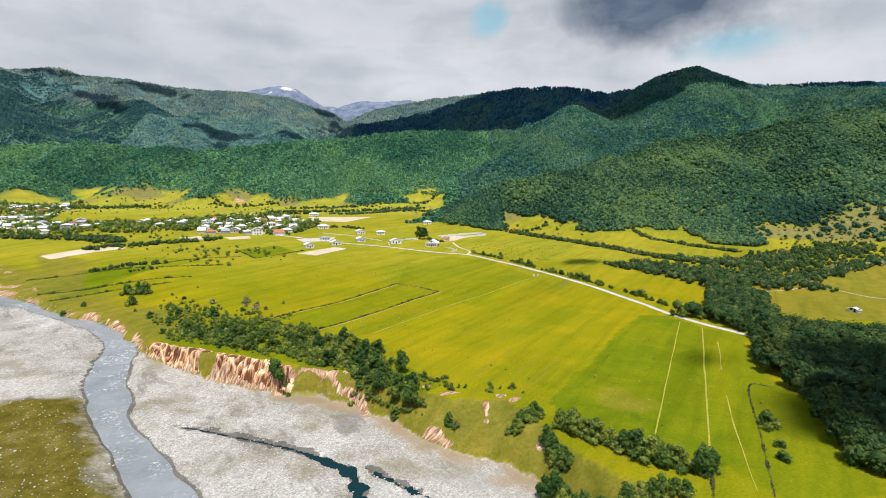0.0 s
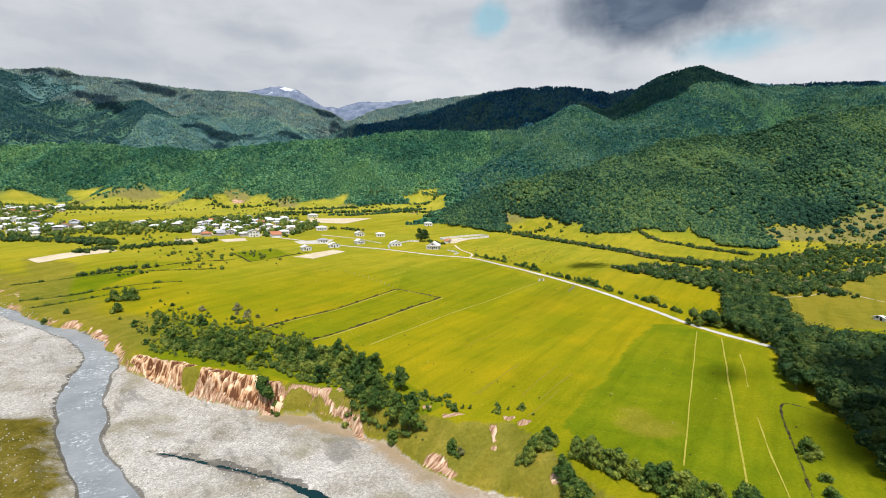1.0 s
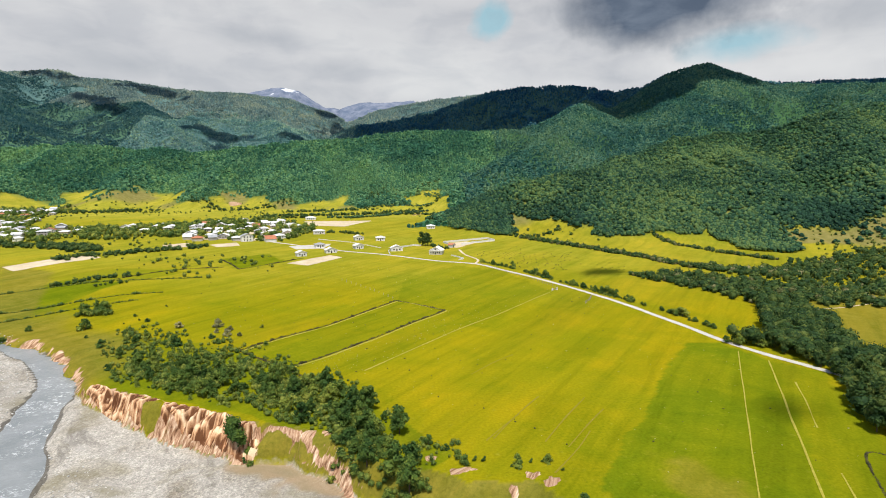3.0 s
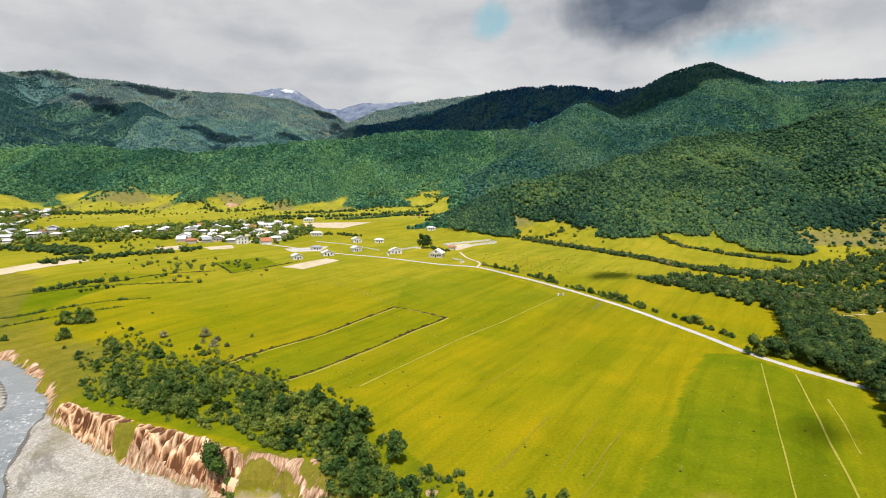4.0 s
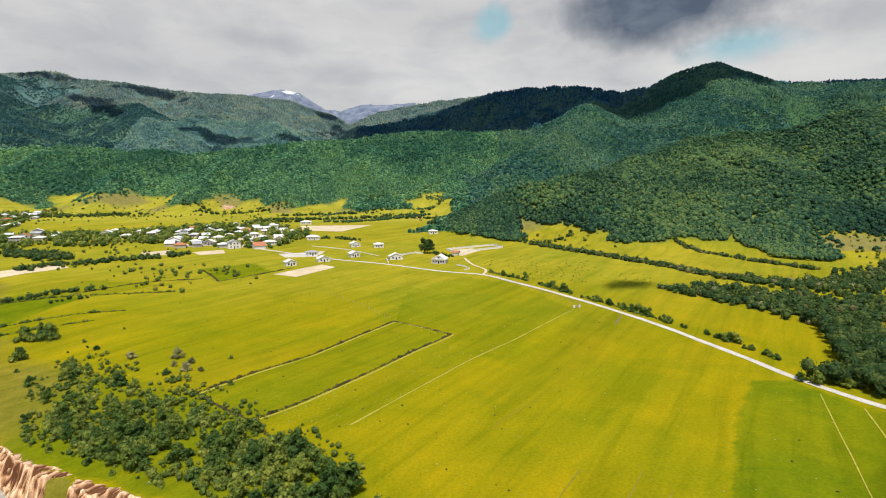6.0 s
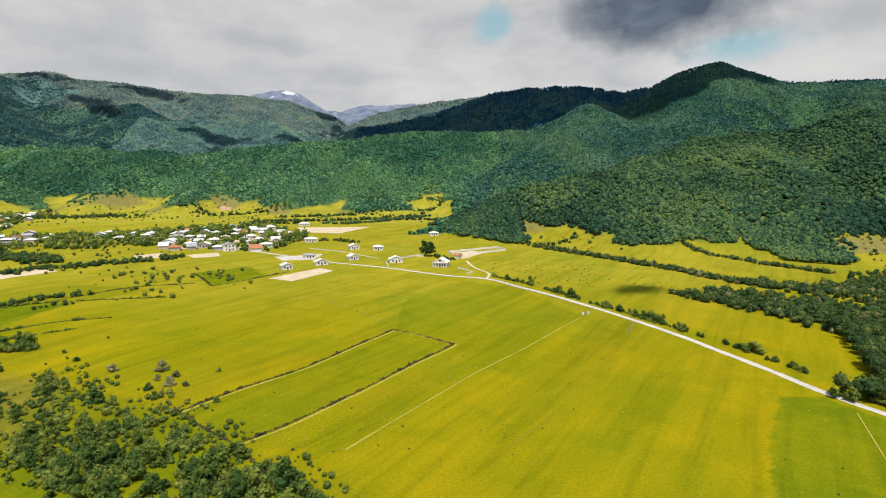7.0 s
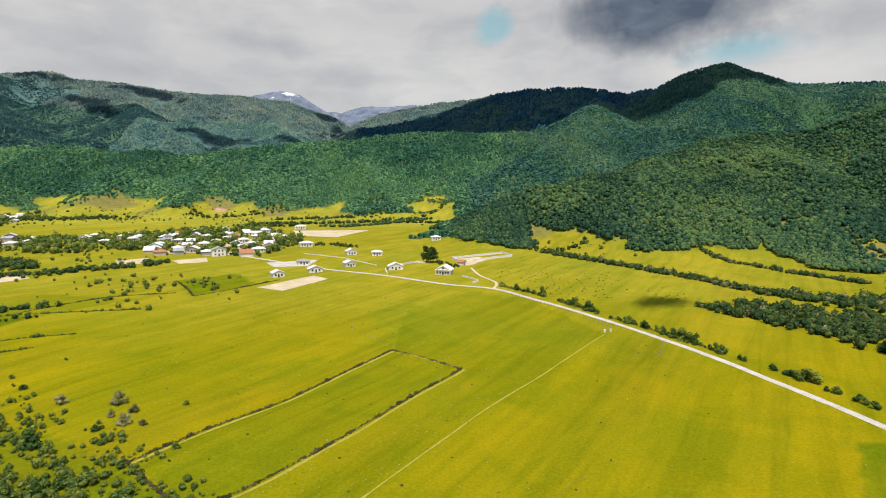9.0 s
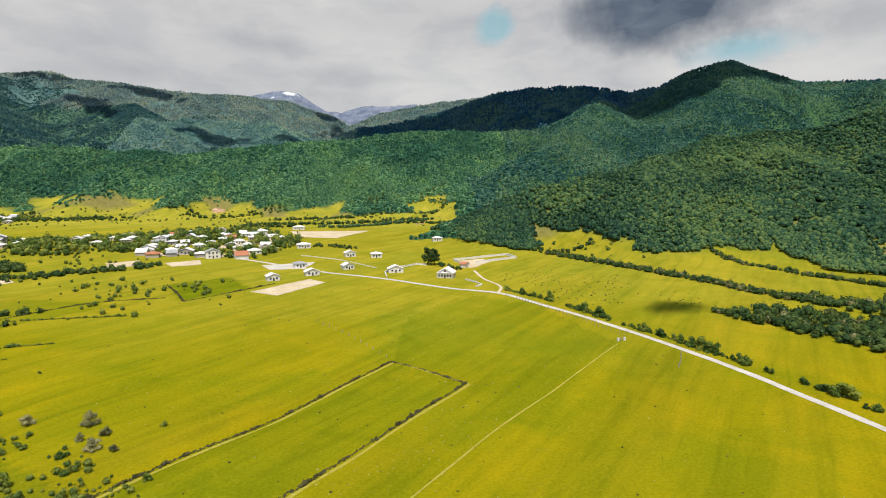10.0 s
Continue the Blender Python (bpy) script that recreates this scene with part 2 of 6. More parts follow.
grass = mixc(nt, 0.45, grass, ramp(nt, g_fine, [(0.3, (0.45, 0.5, 0.45)), (0.65, (1.12, 1.12, 1.12))]), "MULTIPLY")
weed = ramp(nt, tex(nt, p, 1.7, 4, 0.7), [(0.62, (0, 0, 0)), (0.70, (1, 1, 1))])
grass = mixc(nt, mth(nt, "MULTIPLY", weed, 0.42), grass, (0.062, 0.090, 0.004))
gravel = ramp(nt, tex(nt, p, 18, 5, 0.6, 0.3), [(0.3, (0.225, 0.200, 0.160)), (0.48, (0.35, 0.33, 0.295)), (0.7, (0.43, 0.41, 0.375))])
cob = nt.nodes.new("ShaderNodeTexVoronoi")
cob.inputs["Scale"].default_value = 2.6
nt.links.new(p, cob.inputs["Vector"])
gravel = mixc(nt, 0.5, gravel, ramp(nt, cob.outputs["Color"], [(0.1, (0.35, 0.35, 0.35)), (0.55, (0.92, 0.92, 0.92)), (0.9, (1.6, 1.58, 1.55))]), "MULTIPLY")
cob2 = nt.nodes.new("ShaderNodeTexVoronoi")
cob2.inputs["Scale"].default_value = 1.1
nt.links.new(p, cob2.inputs["Vector"])
gravel = mixc(nt, 0.22, gravel, ramp(nt, cob2.outputs["Color"], [(0.15, (0.5, 0.5, 0.5)), (0.85, (1.3, 1.28, 1.25))]), "MULTIPLY")
silt = ramp(nt, tex(nt, p, 9, 5, 0.65, 0.5, ((0.4, 1, 1), -55)), [(0.57, (0, 0, 0)), (0.66, (1, 1, 1))])
gravel = mixc(nt, mth(nt, "MULTIPLY", silt, 0.62), gravel, (0.125, 0.115, 0.10))
sandbar = ramp(nt, tex(nt, p, 16, 4, 0.6, 0.8, ((0.3, 1, 1), -40)), [(0.53, (0, 0, 0)), (0.66, (1, 1, 1))])
gravel = mixc(nt, mth(nt, "MULTIPLY", sandbar, 0.45), gravel, (0.30, 0.285, 0.26))
gravel = mixc(nt, mth(nt, "MULTIPLY", attr(nt, "silt"), 0.85), gravel, (0.27, 0.195, 0.115))
moss = ramp(nt, tex(nt, p, 20, 4, 0.6, 0.5), [(0.52, (0, 0, 0)), (0.68, (1, 1, 1))])
gravel = mixc(nt, mth(nt, "MULTIPLY", moss, 0.6), gravel, (0.17, 0.15, 0.085))
rib_co = nt.nodes.new("ShaderNodeCombineXYZ")
sep = nt.nodes.new("ShaderNodeSeparateXYZ")
nt.links.new(p, sep.inputs[0])
nt.links.new(attr(nt, "along"), rib_co.inputs[0])
nt.links.new(mth(nt, "MULTIPLY", sep.outputs[2], 0.26), rib_co.inputs[1])
rib_tex = tex(nt, rib_co.outputs[0], 0.85, 6, 0.66, 0.2)
# Low streaks are darkened: gully shade put into the bare earth.
earth = ramp(nt, rib_tex, [(0.34, (0.10, 0.050, 0.030)), (0.45, (0.29, 0.170, 0.110)), (0.55, (0.48, 0.335, 0.235)), (0.67, (0.68, 0.56, 0.44))])
earth = mixc(nt, 0.7, earth, ramp(nt, tex(nt, p, 9, 5, 0.6, 0.5), [(0.35, (0.66, 0.56, 0.48)), (0.62, (1.1, 1.08, 1.05))]), "MULTIPLY")
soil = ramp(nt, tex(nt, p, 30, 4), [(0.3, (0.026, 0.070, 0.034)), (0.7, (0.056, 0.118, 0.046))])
# Far ground under the woods is tinted blue, haze put into its colour.
soil = mixc(nt, attr(nt, "wood_haze"), soil, ramp(nt, tex(nt, p, 45, 5, 0.6), [(0.3, (0.045, 0.105, 0.112)), (0.7, (0.100, 0.165, 0.150))]))
# Distant rock carries a slate-blue haze tint in its colour.
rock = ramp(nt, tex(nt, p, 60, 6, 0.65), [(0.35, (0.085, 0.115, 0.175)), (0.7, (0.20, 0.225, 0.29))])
heath = ramp(nt, g_mid, [(0.3, (0.105, 0.100, 0.034)), (0.7, (0.20, 0.175, 0.075))])
grass = mixc(nt, attr(nt, "heath"), grass, heath)
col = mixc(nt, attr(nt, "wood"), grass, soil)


def edge(name, wob=0.5, size=4.0):
    """A mask from the mesh, its border broken up by noise."""
    a = attr(nt, name)
    wob = mth(nt, "MULTIPLY", mth(nt, "GREATER_THAN", a, 0.02), wob)
    v = mth(nt, "ADD", a, mth(nt, "MULTIPLY", mth(nt, "SUBTRACT", tex(nt, p, size, 5, 0.65), 0.5), wob))
    return ramp(nt, v, [(0.42, (0, 0, 0)), (0.58, (1, 1, 1))])


col = mixc(nt, edge("gravel"), col, gravel)
moss_c = ramp(nt, tex(nt, p, 7, 5, 0.65, 0.4), [(0.3, (0.072, 0.062, 0.010)), (0.52, (0.125, 0.102, 0.016)), (0.7, (0.19, 0.150, 0.050))])
moss_c = mixc(nt, 0.6, moss_c, ramp(nt, g_fine, [(0.3, (0.4, 0.4, 0.4)), (0.7, (1.2, 1.2, 1.2))]), "MULTIPLY")
moss_v = mth(nt, "ADD", attr(nt, "moss"), mth(nt, "MULTIPLY", mth(nt, "MULTIPLY", mth(nt, "SUBTRACT", tex(nt, p, 4.0, 6, 0.7), 0.5), 1.1), mth(nt, "GREATER_THAN", attr(nt, "moss"), 0.02)))
col = mixc(nt, ramp(nt, moss_v, [(0.30, (0, 0, 0)), (0.80, (1, 1, 1))]), col, moss_c)
# Dark waterside band: wet stones, with the undercut edge's shade put into colour.
col = mixc(nt, mth(nt, "MULTIPLY", edge("waterside", 0.5, 2.0), 0.75), col, (0.065, 0.060, 0.052))
col = mixc(nt, edge("bare", 0.3, 2.0), col, earth)
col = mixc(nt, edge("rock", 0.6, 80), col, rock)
col = mixc(nt, edge("snow", 1.2, 60), col, (0.62, 0.65, 0.70))
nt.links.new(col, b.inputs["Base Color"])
crag = mth(nt, "MULTIPLY", rib_tex, mth(nt, "MULTIPLY", attr(nt, "bare"), 9.0))
rough_wood = mth(nt, "MULTIPLY", g_mid, mth(nt, "MULTIPLY", attr(nt, "wood"), 30.0))
rel = mth(nt, "ADD", rough_wood, mth(nt, "ADD", mth(nt, "ADD", mth(nt, "MULTIPLY", g_fine, 0.5), crag), mth(nt, "MULTIPLY", cob.outputs["Distance"], attr(nt, "gravel"))))
bump(nt, b, rel, 0.6, 0.14)
nt.links.new(mth(nt, "MULTIPLY", mth(nt, "SUBTRACT", 1.0, mth(nt, "MAXIMUM", attr(nt, "wood"), attr(nt, "gravel"))), 0.16), b.inputs["Sheen Weight"])
b.inputs["Sheen Roughness"].default_value = 0.5
b.inputs["Sheen Tint"].default_value = (0.62, 0.56, 0.03, 1)


# ---- shape of the land ----
def lattice(ix, iy, seed):
    h = (ix.astype(np.int64) * 374761393 + iy.astype(np.int64) * 668265263 + seed * 974711) & 0x7FFFFFFF
    h = ((h ^ (h >> 13)) * 1274126177) & 0x7FFFFFFF
    return ((h ^ (h >> 16)) & 0xFFFF) / 65535.0


def vnoise(x, y, size, seed=0, octaves=4, gain=0.5):
    """Smooth noise from about -1 to 1."""
    x, y = np.asarray(x, float) / size, np.asarray(y, float) / size
    total, amp = 0.0, 1.0
    for o in range(octaves):
        fx, fy = np.floor(x), np.floor(y)
        u, v = x - fx, y - fy
        u, v = u * u * (3 - 2 * u), v * v * (3 - 2 * v)
        a, b_ = lattice(fx, fy, seed + o), lattice(fx + 1, fy, seed + o)
        c_, d = lattice(fx, fy + 1, seed + o), lattice(fx + 1, fy + 1, seed + o)
        total = total + amp * ((a * (1 - u) + b_ * u) * (1 - v) + (c_ * (1 - u) + d * u) * v - 0.5) * 2
        x, y, amp = x * 2.03 + 17.3, y * 2.03 - 9.1, amp * gain
    return total


def line_dist(x, y, pts):
    """Distance to a polyline; its points may carry a height, which is blended along it."""
    best = np.full(np.shape(x), 1e9)
    val = np.zeros(np.shape(x))
    for a, b_ in zip(pts[:-1], pts[1:]):
        dx, dy = b_[0] - a[0], b_[1] - a[1]
        s = np.clip(((x - a[0]) * dx + (y - a[1]) * dy) / (dx * dx + dy * dy + 1e-9), 0, 1)
        d = np.hypot(x - a[0] - s * dx, y - a[1] - s * dy)
        nearer = d < best
        best = np.where(nearer, d, best)
        if len(a) > 2:
            val = np.where(nearer, a[2] + s * (b_[2] - a[2]), val)
    return best, val


def inside(x, y, poly):
    odd = np.zeros(np.shape(x), bool)
    for (ax, ay), (bx, by) in zip(poly, poly[1:] + poly[:1]):
        if ay != by:
            odd ^= ((ay > y) != (by > y)) & (x < (bx - ax) * (y - ay) / (by - ay) + ax)
    return odd


def step(v, a, b_):
    t = np.clip((v - a) / (b_ - a), 0, 1)
    return t * t * (3 - 2 * t)


BED = -8.0
BANK_TOP = [(-900, 700), (-440, 500), (-317, 414), (-271, 372), (-231, 331), (-206, 303), (-186, 290), (-155, 273), (-136, 260), (-121, 238), (-110, 223), (-98, 213),
            (-91, 209), (-84, 209), (-77, 203), (-70, 201.5), (-64, 198), (-57, 195), (-51, 191), (-43, 187), (-34, 185), (-24, 179), (-14, 170), (-5, 165), (1, 163), (9, 157), (18, 157), (24, 156), (29, 147), (34, 136), (36, 129), (44, 113), (54, 104), (120, 60), (500, -120)]
BANK_FOOT = [(-900, 660), (-440, 465), (-290, 356), (-262, 337), (-226, 316), (-190, 288), (-160, 270), (-141, 255), (-127, 236), (-111, 220), (-97, 208), (-86, 201), (-74, 196), (-65, 190.5), (-57, 186), (-50, 181.5), (-36, 178.5), (-24, 172),
             (-12, 162), (-5, 154), (5, 143), (14, 138), (21, 135), (29, 129), (32, 121), (60, 82), (130, 40), (500, -160)]
RIVER_L = [(-440, 430), (-250, 316), (-215, 298), (-177, 272), (-154, 256), (-143, 244), (-137, 229), (-132, 212), (-125, 196), (-110, 173), (-96, 155), (-79, 135), (-67, 121), (-45, 85), (-20, 30), (10, -60)]
RIVER_R = [(-440, 465), (-262, 340), (-213, 310), (-188, 295), (-163, 280), (-141, 265), (-123, 236), (-118, 221), (-112, 204), (-103, 189), (-96, 178), (-92, 168), (-82, 156), (-67, 140), (-50, 121), (-22, 80), (20, 20), (50, -60)]
CREEK = [(-75, 159), (-67, 156.5), (-57, 152.5), (-48, 149), (-38.5, 145), (-31.5, 141.5), (-24.5, 137), (-19.5, 133), (-16, 127), (-13.5, 119), (-8, 100)]

CREEK2 = [(-14.3, 133.4), (-9.3, 129), (-4.2, 124.7), (0, 121), (9, 112)]



def rounded(pts):
    """Cuts the corners of a line twice."""
    for _ in range(2):
        out = [pts[0]]
        for a, b_ in zip(pts, pts[1:]):
            out += [(a[0] * 0.75 + b_[0] * 0.25, a[1] * 0.75 + b_[1] * 0.25), (a[0] * 0.25 + b_[0] * 0.75, a[1] * 0.25 + b_[1] * 0.75)]
        pts = out + [pts[-1]]
    return pts


RIVER_L, RIVER_R = rounded(RIVER_L), rounded(RIVER_R)

# crest lines of the hills: x, y, height, then the steepness of the flanks
RIDGES = [
    ([(-3200, 3000, 600), (-2186, 3100, 645), (-1980, 3100, 655), (-1870, 3100, 614), (-1760, 3100, 606), (-1590, 3100, 596), (-1450, 3100, 575), (-1310, 3100, 552), (-1030, 3100, 540),
      (-745, 3150, 508), (-580, 3200, 452), (-460, 3250, 390)], 0.36),
    ([(-1700, 3100, 600), (-1250, 2500, 390), (-1000, 2200, 290)], 0.40),
    ([(-1000, 3100, 505), (-760, 2700, 380), (-560, 2300, 250)], 0.42),
    ([(-2200, 3000, 630), (-1800, 2400, 420), (-1400, 2000, 260)], 0.40),
    ([(-2200, 4700, 640), (-1700, 4750, 740), (-1462, 4750, 815), (-1230, 4750, 850), (-1080, 4750, 822), (-940, 4750, 735), (-860, 4750, 690), (-740, 4750, 680), (-600, 4750, 728), (-400, 4750, 735), (-150, 4750, 745)], 0.5),
    ([(-560, 3500, 400), (-330, 3500, 505), (0, 3500, 565), (300, 3400, 585), (900, 3300, 590)], 0.4),
    ([(-420, 2600, 300), (-300, 2550, 325), (-151, 2500, 334), (67, 2450, 380), (224, 2350, 425), (366, 2250, 428), (495, 2150, 428), (591, 2050, 401), (638, 1950, 368), (693, 1850, 374),
      (737, 1750, 395), (770, 1690, 402), (800, 1660, 404), (850, 1665, 396), (935, 1700, 368), (1140, 1900, 386), (1413, 2200, 449), (1543, 2200, 460), (1735, 2200, 464), (2400, 2200, 480)], 0.52),
    ([(900, 1690, 378), (610, 1450, 218), (470, 1250, 150)], 0.52),
    ([(560, 2000, 360), (372, 1500, 262), (240, 1250, 170), (150, 1060, 105)], 0.50),
    ([(1000, 1750, 360), (1050, 1300, 290), (1000, 1000, 225)], 0.45),
    ([(-1600, 1350, 145), (-966, 1350, 143), (-826, 1350, 151), (-708, 1350, 140), (-575, 1350, 134), (-464, 1350, 138), (-368, 1350, 152), (-257, 1350, 164), (-137, 1350, 166), (-25, 1370, 184), (87, 1400, 188), (200, 1450, 200)], 0.46),
    ([(-840, 1350, 150), (-800, 1180, 110), (-780, 1030, 45)], 0.5),
    ([(-640, 1350, 136), (-600, 1200, 100), (-590, 1060, 50)], 0.5),
    ([(-450, 1350, 138), (-420, 1190, 102), (-400, 1040, 46)], 0.5),
    ([(-290, 1350, 158), (-270, 1180, 108), (-250, 1020, 42)], 0.5),
    ([(-110, 1350, 166), (-110, 1190, 116), (-90, 1060, 48)], 0.52),
    ([(60, 1400, 182), (40, 1250, 120), (60, 1120, 60)], 0.52),
    ([(30, 735, 30), (75, 725, 55), (166, 780, 78), (267, 860, 95), (390, 950, 132), (452, 900, 140), (505, 860, 143), (583, 850, 163), (678, 900, 186), (836, 950, 219), (1300, 1000, 300)], 0.52),
    ([(166, 780, 76), (165, 700, 46), (180, 650, 24)], 0.5),
    ([(267, 860, 95), (245, 740, 62), (225, 640, 26)], 0.5),
    ([(390, 950, 130), (330, 790, 86), (290, 670, 40)], 0.48),
    ([(452, 900, 138), (400, 740, 85), (365, 630, 42)], 0.46),
    ([(583, 850, 163), (510, 700, 100), (470, 600, 56)], 0.46),
    ([(700, 880, 185), (630, 700, 112), (570, 560, 60)], 0.44),
]


def hills(x, y):
    """Height of the hills over the valley floor, before the floor is added; below zero in the valley."""
    out = np.full(np.shape(x), -400.0)
    near = np.full(np.shape(x), 1e9)
    wx = x + vnoise(x, y, 260, 11, 3) * 26
    wy = y + vnoise(x, y, 260, 12, 3) * 26
    for pts, k in RIDGES:
        d, zc = line_dist(wx, wy, pts)
        h = zc - k * d
        near = np.minimum(near, d)
        m = np.maximum(out, h)
        out = m + 6.0 * np.exp(-np.abs(out - h) / 9.0)
    gully = np.abs(vnoise(x, y, 210, 21, 3))
    return out - gully * step(out, 20, 120) * (5 + 62 * step(near, 30, 170)) + vnoise(x, y, 45, 31, 3) * 3 * step(out, 5, 60)


def floor_z(x, y):
    return 0.028 * np.maximum(0, np.minimum(y, 1500) - 310) + 0.35 * vnoise(x, y, 60, 5, 2) * step(np.asarray(y, float), 180, 320)


def bed_z(y):
    """The gravel bed falls downstream, towards -y."""
    return BED + 3.0 * np.clip((np.asarray(y, float) - 190) / 120, 0, 1)


def along_bank(x, y):
    """Metres along the foot of the bank."""
    total, pts = 0.0, []
    for i, q in enumerate(BANK_FOOT):
        total += math.hypot(q[0] - BANK_FOOT[i - 1][0], q[1] - BANK_FOOT[i - 1][1]) if i else 0.0
        pts.append((q[0], q[1], total))
    return line_dist(x, y, pts)[1]


def land(x, y, masks=False):
    x, y = np.asarray(x, float), np.asarray(y, float)
    f = floor_z(x, y)
    h = hills(x, y)
    z = np.where(h > f, h, f)
    z = np.where(np.abs(h - f) < 12, f + np.maximum(0, (h - f + 12)) ** 2 / 48, z)
    z = np.where(h < f - 12, f, z)
    wob = vnoise(x, y, 14, 41, 3)
    xx, yy = x + wob * 2.2, y + vnoise(x, y, 14, 42, 3) * 2.2
    on_top = inside(xx, yy, BANK_TOP + [(6000, -120), (6000, 7000), (-6000, 7000), (-6000, 640)])
    below = ~inside(xx, yy, BANK_FOOT + [(6000, -160), (6000, 7000), (-6000, 7000), (-6000, 610)])
    dt, _ = line_dist(xx, yy, BANK_TOP)
    df, _ = line_dist(xx, yy, BANK_FOOT)
    s = np.where(on_top, 1.0, np.where(below, 0.0, df / (df + dt + 1e-6)))
    low_bank = 3.2 * step(-x, 88, 128)
    z = z - np.where(on_top, low_bank * (1 - step(dt, 0, 70)), 0)
    f = f - low_bank
    bz = bed_z(y)
    width = np.where(on_top | below, 99, df + dt)
    rx, ry = x + 1.3 * vnoise(x, y, 13, 57, 2), y + 1.3 * vnoise(x, y, 13, 58, 2)
    river = inside(rx, ry, RIVER_L + RIVER_R[::-1])
    dr = np.minimum(line_dist(rx, ry, RIVER_L)[0], line_dist(rx, ry, RIVER_R)[0])
    dc, _ = line_dist(x, y, CREEK)
    isle = inside(x, y, ISLE)
    di, _ = line_dist(x, y, ISLE)
    dc2, _ = line_dist(x, y, CREEK2)
    bed = bz + 0.45 * vnoise(x, y, 22, 51, 4) * step(np.minimum(dc, dc2), 2, 14) + np.where(isle, 1.3 * step(di, 0, 5) * step(-np.minimum(dr, 30), -30, -4), 0)
    cw = (0.34 + 1.05 * step(-y, -143, -134)) * (1 + 0.75 * vnoise(x, y, 3.2, 55, 3))
    bed = bed - 1.0 * (1 - step(dc, cw * 0.6, cw * 2.0))
    bed = bed - 0.72 * (1 - step(dc2 + 0.9 * vnoise(x, y, 2.2, 56, 3), 0.1, 1.5))
    bed = np.where(river, bz - 0.62 - 1.2 * step(dr, 0, 4), np.where(dr < 3, bed * step(dr, 0, 3) + (bz - 0.6) * (1 - step(dr, 0, 3)), bed))
    cliff = step(-x, 12, 32) * step(x, -175, -150)
    run = along_bank(xx, yy)
    ribs = np.abs(vnoise(run, 0 * run, 4.5, 61, 3)) - 0.35 + 0.25 * vnoise(x, y, 9, 63, 3)
    flute = ribs * 0.75 * cliff + 0.10 * vnoise(x, y, 6, 62, 3) * (1 - cliff)
    sm = np.clip(s ** 0.8 + flute * np.where((s > 0) & (s < 1), 1, 0) * 4 * s * (1 - s), 0, 1)
    z = np.where(s < 1, bed * (1 - sm) + f * sm, z)
    if not masks:
        return z
    low = s <= 0.02
    foot = np.where((s > 0) & (s < 0.42), 0.85 * step(-x, 90, 115) * step(vnoise(x, y, 14, 79, 3), -0.45, 0.0) + 0.35 * step(x, -25, -5), 0)
    steep = np.where((s > 0) & (s < 1), step(width, 24, 9) * step(-x, 12, 30) * step(x, -116, -100) * (1 - step(s + 0.22 * vnoise(x, y, 6, 73, 3), 0.80, 0.94)) * (0.25 + 0.75 * step(vnoise(x, y, 9, 83, 3), -0.55, -0.3)) * (1 - step(x, -49, -40)), 0) * (1 - step(s, 0.93, 1.0) * 0.3)
    tongue = 1 - step(np.hypot((x + 80 + 0.9 * (y - 200.5)) / 4.2, (y - 201.5) / 6.5) + 0.5 * vnoise(x, y, 4, 67, 3), 0.6, 1.0)
    steep = steep * (1 - tongue)
    scar = np.where((s > 0) & (s < 1), (0.75 - 0.35 * step(x, 5, 20)) * step(vnoise(x, y, 11, 71, 3), 0.15, 0.6), 0)
    scar = scar * (1 - step(x, -50, -45) * (1 - step(x, -8, 0)))
    for cx, cy, rx_, ry_ in ((18.6, 153, 1.6, 6.5), (7.5, 163, 3.0, 1.6), (24, 161, 3.5, 1.5), (28, 157, 2.0, 2.6), (1.5, 168, 2.2, 1.5), (-29, 183, 4.5, 1.6), (31, 134, 2.0, 3.0)):
        spot = 1 - step(np.hypot((x - cx) / rx_, (y - cy) / ry_) + 0.7 * vnoise(x, y, 2.6, 68, 3), 0.6, 1.1)
        scar = np.maximum(scar, spot)
    trail = line_dist(x + 0.8 * vnoise(x, y, 3, 69, 2), y, [(-46, 187), (-38, 185), (-33, 182.5), (-27, 177), (-22, 172), (-17, 165)])[0]
    scar = np.maximum(scar, np.maximum(1 - step(trail, 0.5, 1.3), 0.6 * (1 - step(np.abs(trail - 2.2), 0.1, 0.5)) * (x > -36)))
    scar2 = np.where(s > 0.9, 1 - step(dt, 0.3, 1.6), 0) * step(vnoise(x, y, 20, 72, 2), -0.3, 0.2) * step(-x, 40, 52)
    shore = np.clip(0.5 + np.where(below & ~on_top, df, -df) / 4.5, 0, 1)
    m = {"gravel": shore, "bare": (1 - tongue) * np.maximum(np.maximum(np.maximum(steep, foot), scar * 0.95), scar2 * (s < 1)),
         # Dark river rim paints the undercut edge's shade; the creek rim is wet stones.
         "waterside": np.where(low, np.maximum(1 - step(np.where(river, -dr, dr) + 0.5 * vnoise(x, y, 5, 86, 2), -0.7, 0.8), 0.75 * (1 - step(np.minimum(dc, dc2 + 0.3) + 1.3 * vnoise(x, y, 3, 88, 3), 0.6, 2.4))), 0), "wood": step(h - f - 3.2 * step(-x, 88, 128) * (y < 500) + np.where(x < 60, 20, 10) * vnoise(x, y, 60, 91, 3), np.where(x < 60, 11, 6), np.where(x < 60, 19, 16)), "rock": step(y, 3650, 3900), "snow": step(z + 90 * vnoise(x, y, 90, 81, 4), 770, 880) * (y > 4200) * 0.62}
    m["along"] = run
    m["moss"] = np.clip(0.55 + np.where(isle, di, -di) / 14.0 + 0.35 * vnoise(x, y, 16, 89, 3), 0, 1) * low
